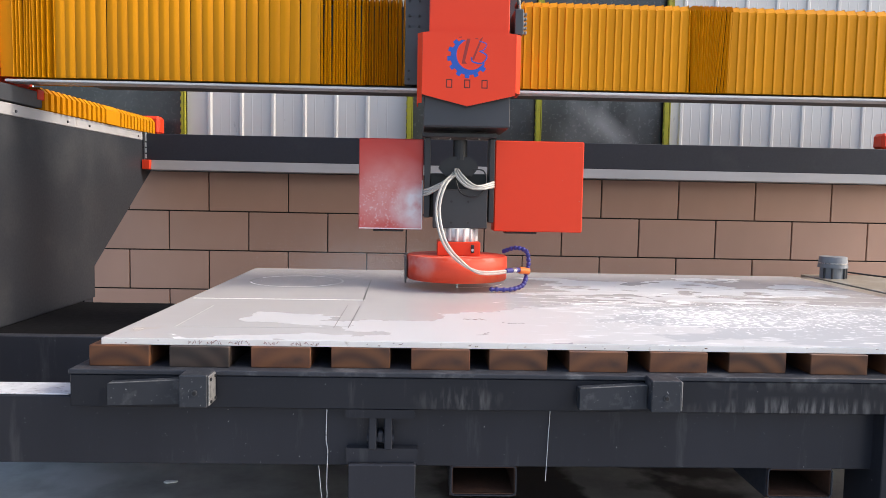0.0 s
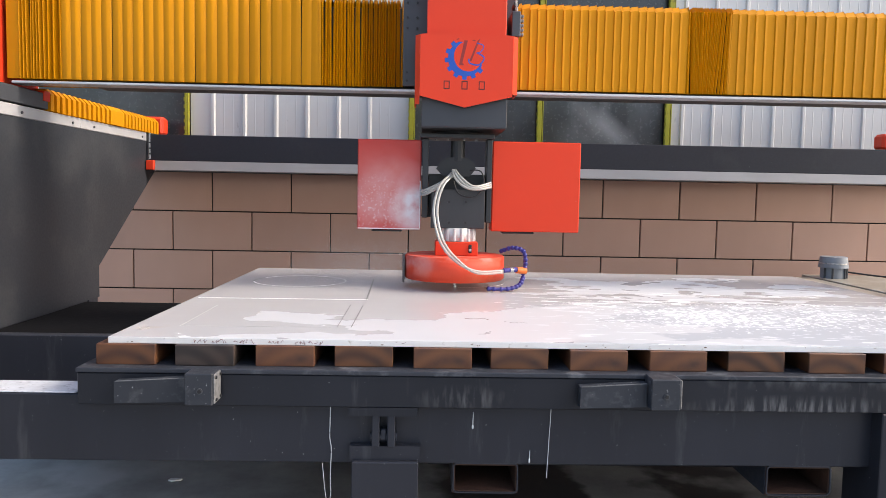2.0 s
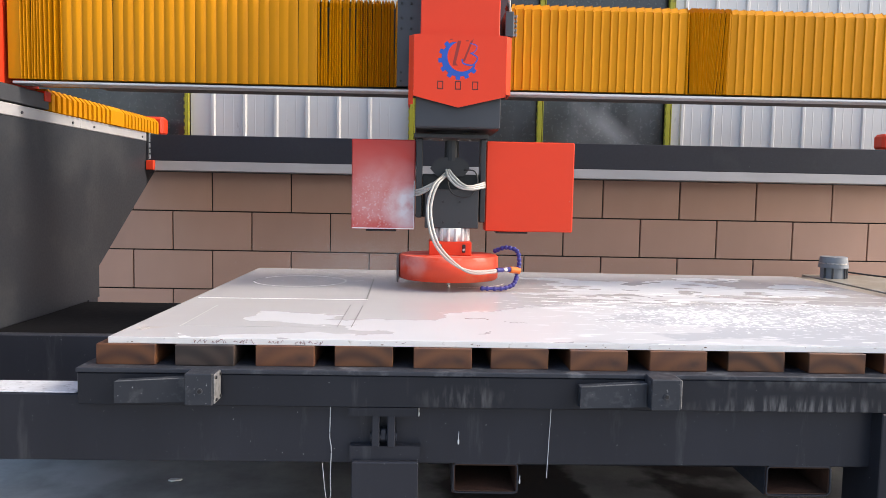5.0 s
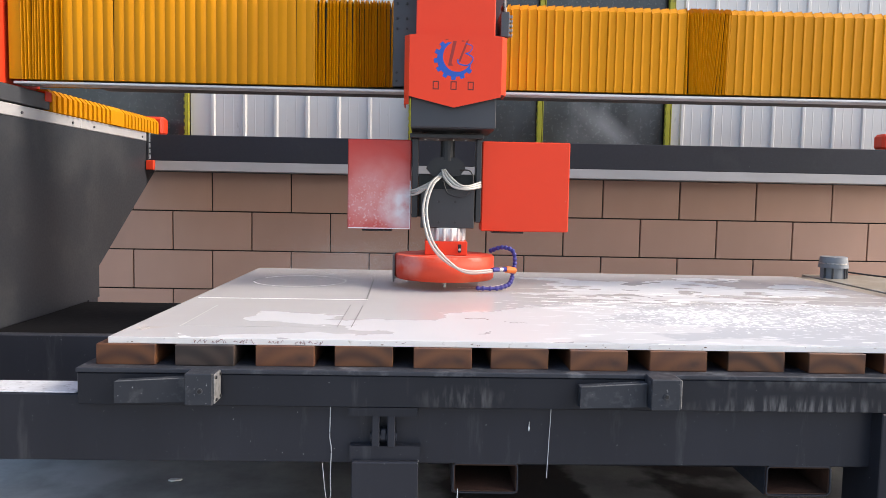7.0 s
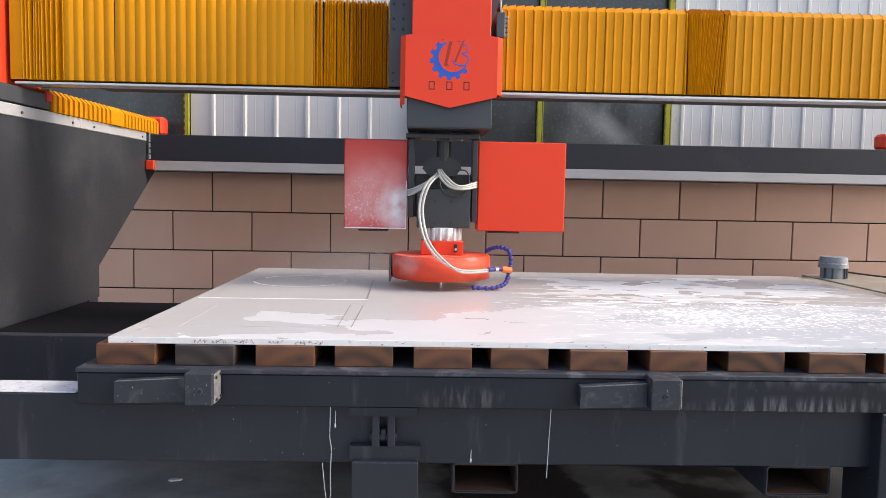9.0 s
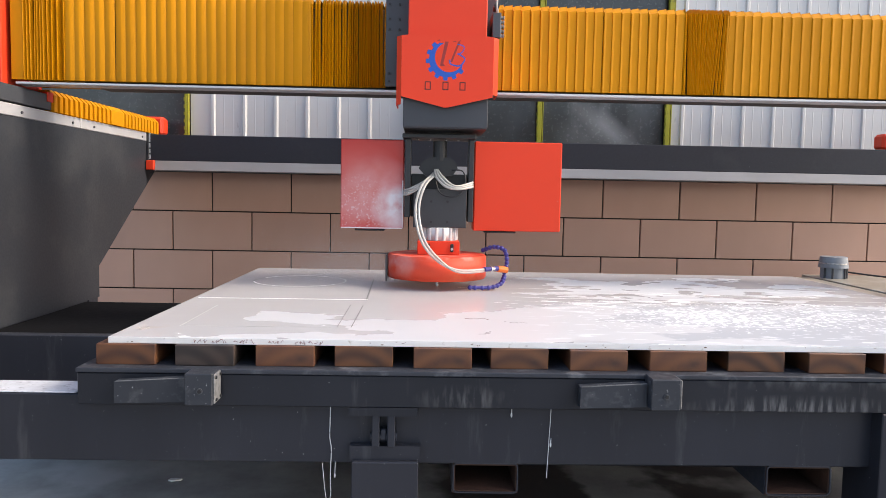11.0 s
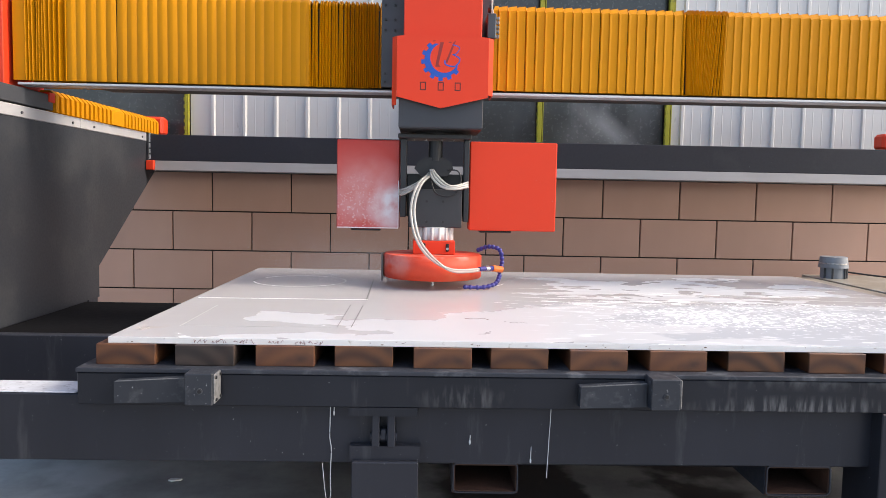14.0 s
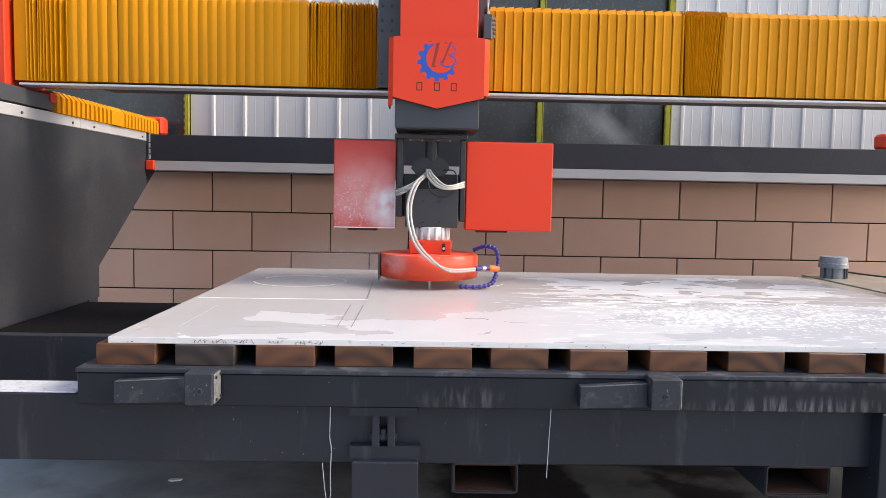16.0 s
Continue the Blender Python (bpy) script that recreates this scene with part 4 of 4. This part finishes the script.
sweep(bm, [(1.05, 1.33, 1.40), (1.07, 1.30, 1.345), (1.12, 1.29, 1.325), (1.17, 1.30, 1.34), (1.195, 1.32, 1.40), (1.18, 1.33, 1.45), (1.13, 1.34, 1.455)], 0.0035)
hp("black_cable", bm, BLACK, None, "thin black cable", True)
for o in (0.0, 0.011, 0.022):
    hose([(1.04, 1.36, 1.44), (1.0, 1.33, 1.40 - o * 0.5), (0.93, 1.33, 1.362 - o), (0.895, 1.36, 1.352 - o)], 0.006, HOSE_WHITE)
hose([(1.325, 1.23, 2.17), (1.318, 1.22, 2.24), (1.335, 1.23, 2.34), (1.33, 1.25, 2.45)], 0.006, HOSE_WHITE)


def segmented(points):
    bm = bmesh.new()
    line = sweep(bm, points, 0.008)
    ob = hp("segmented_hose", bm, BLUE, None, "blue segmented coolant hose", True)
    for p in line[::2]:
        b = bmesh.new()
        bmesh.ops.create_uvsphere(b, u_segments=10, v_segments=6, radius=0.0118, matrix=Matrix.Translation(p))
        hp("bead", b, BLUE, ob, "", True)


segmented([(1.29, 1.34, 1.065), (1.34, 1.30, 1.085), (1.39, 1.28, 1.07), (1.402, 1.28, 1.01), (1.39, 1.27, 0.965)])
segmented([(1.39, 1.27, 0.945), (1.37, 1.25, 0.91), (1.31, 1.22, 0.895), (1.22, 1.20, 0.897)])
valve = hp("valve", cyl(bmesh.new(), 0.016, (1.355, 1.25, 0.983), (1.402, 1.27, 0.976), 12), ORANGE, None, "orange valve")
hp("fitting", cyl(bmesh.new(), 0.011, (1.285, 1.19, 0.985), (1.315, 1.215, 0.985), 12), BLUE, valve)
hp("collar", cyl(bmesh.new(), 0.013, (1.3155, 1.2155, 0.985), (1.333, 1.231, 0.985), 12), STEEL_BARE, valve)
hp("fitting", cyl(bmesh.new(), 0.012, (1.3335, 1.2315, 0.985), (1.3545, 1.2495, 0.984), 12), BLUE, valve)


# printed badge on the shield, as plain shapes
def badge():
    y, cx, cz = 1.1797, 1.088, 1.957
    bm = bmesh.new()
    n = 132
    rim = []
    for i in range(n + 1):
        a = radians(112 + 224 * i / n)
        tooth = 0.096 if (i // 8) % 2 else 0.081
        rim.append(((cx + 0.012 + 0.066 * math.cos(a), cz + 0.010 + 0.068 * math.sin(a)), (cx + tooth * math.cos(a), cz + tooth * math.sin(a))))
    prism(bm, [q for p, q in rim] + [p for p, q in reversed(rim)], "xz", y, 1.17995)
    hp("badge_gear", bm, LOGO_BLUE, shield, "blue gear mark")
    for pts in ([(1.058, 1.926), (1.082, 1.926), (1.073, 1.938), (1.096, 2.038), (1.080, 2.038), (1.061, 1.944)], [(1.104, 1.945), (1.114, 1.945), (1.153, 2.048), (1.140, 2.038)], [(1.046, 2.040), (1.058, 2.043), (1.056, 2.047), (1.044, 2.044)], [(1.118, 2.036), (1.132, 2.036), (1.130, 2.041), (1.118, 2.041)]):
        bm = bmesh.new()
        prism(bm, pts, "xz", 1.1798, 1.17995)
        hp("badge_stroke", bm, LOGO_RED, shield)
    for pts, r in (([(1.137, 1.178, 2.028), (1.168, 1.178, 2.016), (1.158, 1.178, 1.990), (1.136, 1.178, 1.982)], 0.0022), ([(1.140, 1.178, 1.984), (1.172, 1.178, 1.962), (1.150, 1.178, 1.930), (1.108, 1.178, 1.936), (1.102, 1.178, 1.956)], 0.0032)):
        bm = bmesh.new()
        sweep(bm, pts, r, 8)
        for v in bm.verts:
            v.co.y = 1.1797 + (v.co.y - 1.178) * 0.05
        hp("badge_curl", bm, LOGO_BLUE, shield)
    for x in (1.003, 1.085, 1.164):
        for x0, x1, z0, z1 in ((-0.014, 0.014, 0.0, 0.0045), (-0.014, 0.014, 0.034, 0.0385), (-0.014, -0.0095, 0.0045, 0.034), (0.0095, 0.014, 0.0045, 0.034)):
            hbox("badge_bar", (x + x0, x + x1, 1.1798, 1.17995, 1.817 + z0, 1.817 + z1), LOGO_DARK, shield, "dark printed bar", 0)


badge()
duct = hbox("cable_duct", (1.30, 1.34, 1.22, 1.384, 2.07, 2.185), HEAD_STEEL, None, "grey slotted cable duct")
for z in (2.078, 2.099, 2.120, 2.141, 2.162):
    for x in (1.3405, 1.3505):
        hbox("duct_tooth", (x, x + 0.007, 1.24, 1.27, z, z + 0.012), MOTOR, duct, "", 0.001)
hp("cable_eye", cyl(bmesh.new(), 0.013, (1.318, 1.219, 2.215), (1.318, 1.30, 2.215), 16), BLACK, duct, "black cable grommet")

bm = bmesh.new()
prism(bm, [(-0.03, -0.010), (-0.012, -0.018), (0.024, -0.007), (0.03, 0.005), (0.0, 0.013), (-0.026, 0.008)], "xy", 0.0, 0.006)
chip = tagged(part("stone_chip", bm, SLURRY), "pale stone chip lying on the wet floor", "stone chip")
chip.location = (-0.152, 1.074, 0.0)

# ---- falling water ----
drops = []


def water():
    for x, z1 in ((0.690, 0.681), (0.665, 0.489), (1.380, 0.681)):
        bm = bmesh.new()
        r = random.Random(int(x * 1000))
        z = 0.681 if z1 > 0.5 else 0.489
        pts = []
        while z > (0.0 if x < 1 else 0.44):
            pts.append((x + r.uniform(-0.003, 0.003) * (1 if x < 1 else 0.2) - (0.681 - z) * (0.004 if x < 1 else 0.035) + (0.0 if z1 > 0.5 else (0.489 - z) * 0.12), -0.010, z))
            z -= r.uniform(0.03, 0.07)
        sweep(bm, pts, 0.0015 if z1 > 0.5 and x < 1 else 0.0012, 6)
        tagged(part("water_trickle", bm, WATER), "thin trickle of white water off the table edge", "water")
    lanes = (0.70, 0.80, 1.09, 1.13, 1.255, 1.29, 1.315, 1.385, 0.655, 0.96)
    for i in range(250):
        bm = bmesh.new()
        bmesh.ops.create_uvsphere(bm, u_segments=8, v_segments=6, radius=0.0032, matrix=Matrix.Diagonal((1, 1, 2.6, 1)))
        cyl(bm, 0.0019, (0, 0, 0.005), (0.001, 0, 0.022 + 0.012 * (i % 3)), 6, 0.0008)
        d = tagged(part("water_drop", bm, WATER, smooth=True), "falling drop of white water with a tail", "water drop", "drops off the table edge")
        drops.append((d, lanes[(i * 7) % 10] + 0.004 * (i % 3 - 1), 0.05 + 0.063 * i))



water()

# ---- fine spray round the tool ----
def spray_mist(count):
    """Tiny drops thrown up by the cut, thickest low behind the guard."""
    r = np.random.default_rng(12)
    side = r.random(count) < 0.72
    x = np.where(side, r.normal(0.60, 0.23, count), r.normal(1.15, 0.32, count))
    y = r.uniform(1.45, 2.25, count)
    z = 0.884 + np.abs(r.normal(0.0, 0.105, count))
    size = r.uniform(0.0004, 0.0009, count)
    corner = np.array(((1, 0, 0), (-1, 0, 0), (0, 1, 0), (0, -1, 0), (0, 0, 1), (0, 0, -1)), dtype=float)
    face = np.array(((0, 2, 4), (2, 1, 4), (1, 3, 4), (3, 0, 4), (2, 0, 5), (1, 2, 5), (3, 1, 5), (0, 3, 5)))
    verts = (np.stack((x - 1.066, y - 1.376, z - 0.88), 1)[:, None] + corner[None] * size[:, None, None]).reshape(-1, 3)
    faces = (face[None] + 6 * np.arange(count)[:, None, None]).reshape(-1, 3)
    me = bpy.data.meshes.new("water_spray")
    me.from_pydata(verts.tolist(), [], faces.tolist())
    me.materials.append(WATER)
    ob = new("water_spray", me)
    ob.location = (1.066, 1.376, 0.88)
    return tagged(ob, "fine white water spray drifting behind the tool guard", "water spray", kind="stuff")


spray = spray_mist(30000)

# ---- the wall's tiles ----
def tile_mesh(w, h):
    bm = box(bmesh.new(), 0.005, w - 0.005, -0.018, 0.0, 0.005, h - 0.005, 0.002)
    return mesh_of("tile", bm, TILE)


TILE_MESH = tile_mesh(0.597, 0.298)
for row in range(5):
    z = 1.468 - 0.298 * (row + 1)
    for k in range(-2, 14):
        t = new("tile", TILE_MESH)
        t.parent = wall
        t.location = (-0.638 + 0.597 * k + (0.2985 if row % 2 else 0), 3.4395, z)


# ---- what moves ----
def motions():
    xs = ((0, 0.082), (1, 0.0695), (2, 0.061), (3, 0.0496), (4, 0.0397), (6.5, 0.0174), (8, 0), (9, -0.0074), (11.5, -0.0298), (12.5, -0.0372), (14, -0.047), (15, -0.0556), (16, -0.0645))
    ys = ((0, -0.026), (1, -0.024), (3.5, -0.018), (6.5, -0.006), (8, 0), (9, 0.006), (11.5, 0.017), (12.5, 0.023), (13.5, 0.029), (15, 0.039), (16, 0.046))
    dx = lambda t: float(np.interp(t, *zip(*xs)))
    dy = lambda t: float(np.interp(t, *zip(*ys)))
    times = (0, 1, 2, 3, 4, 6.5, 8, 9, 11.5, 12.5, 14, 15, 16)
    walk(head, [(t, pose(1.066 + dx(t), 1.376 + dy(t), 0.88)) for t in times])
    walk(gantry, [(t, pose(0, dy(t), 0)) for t in times])
    walk(spray, [(t, pose(1.066 + dx(t), 1.376 + dy(t), 0.88)) for t in times])
    few = (0, 4, 8, 11.5, 16)
    for p, m, share in moving_pleats:
        walk(p, [(t, Matrix.Translation((dx(t) * share, 0, 0)) @ m) for t in few])
    for p, y, share in rail_pleats:
        walk(p, [(t, pose(0, y + dy(t) * share, 0)) for t in few])

    for d, x, t in drops:
        fall = [(t + a, pose(x, -0.0125, max(0.008, 0.70 - 4.9 * a * a))) for a in (0.0, 0.1, 0.2, 0.3, 0.38)]
        walk(d, ([(0.0, fall[0][1])] if t > 0.05 else []) + [f for f in fall if f[0] < 16.0] + [(16.0, fall[-1][1])])


motions()
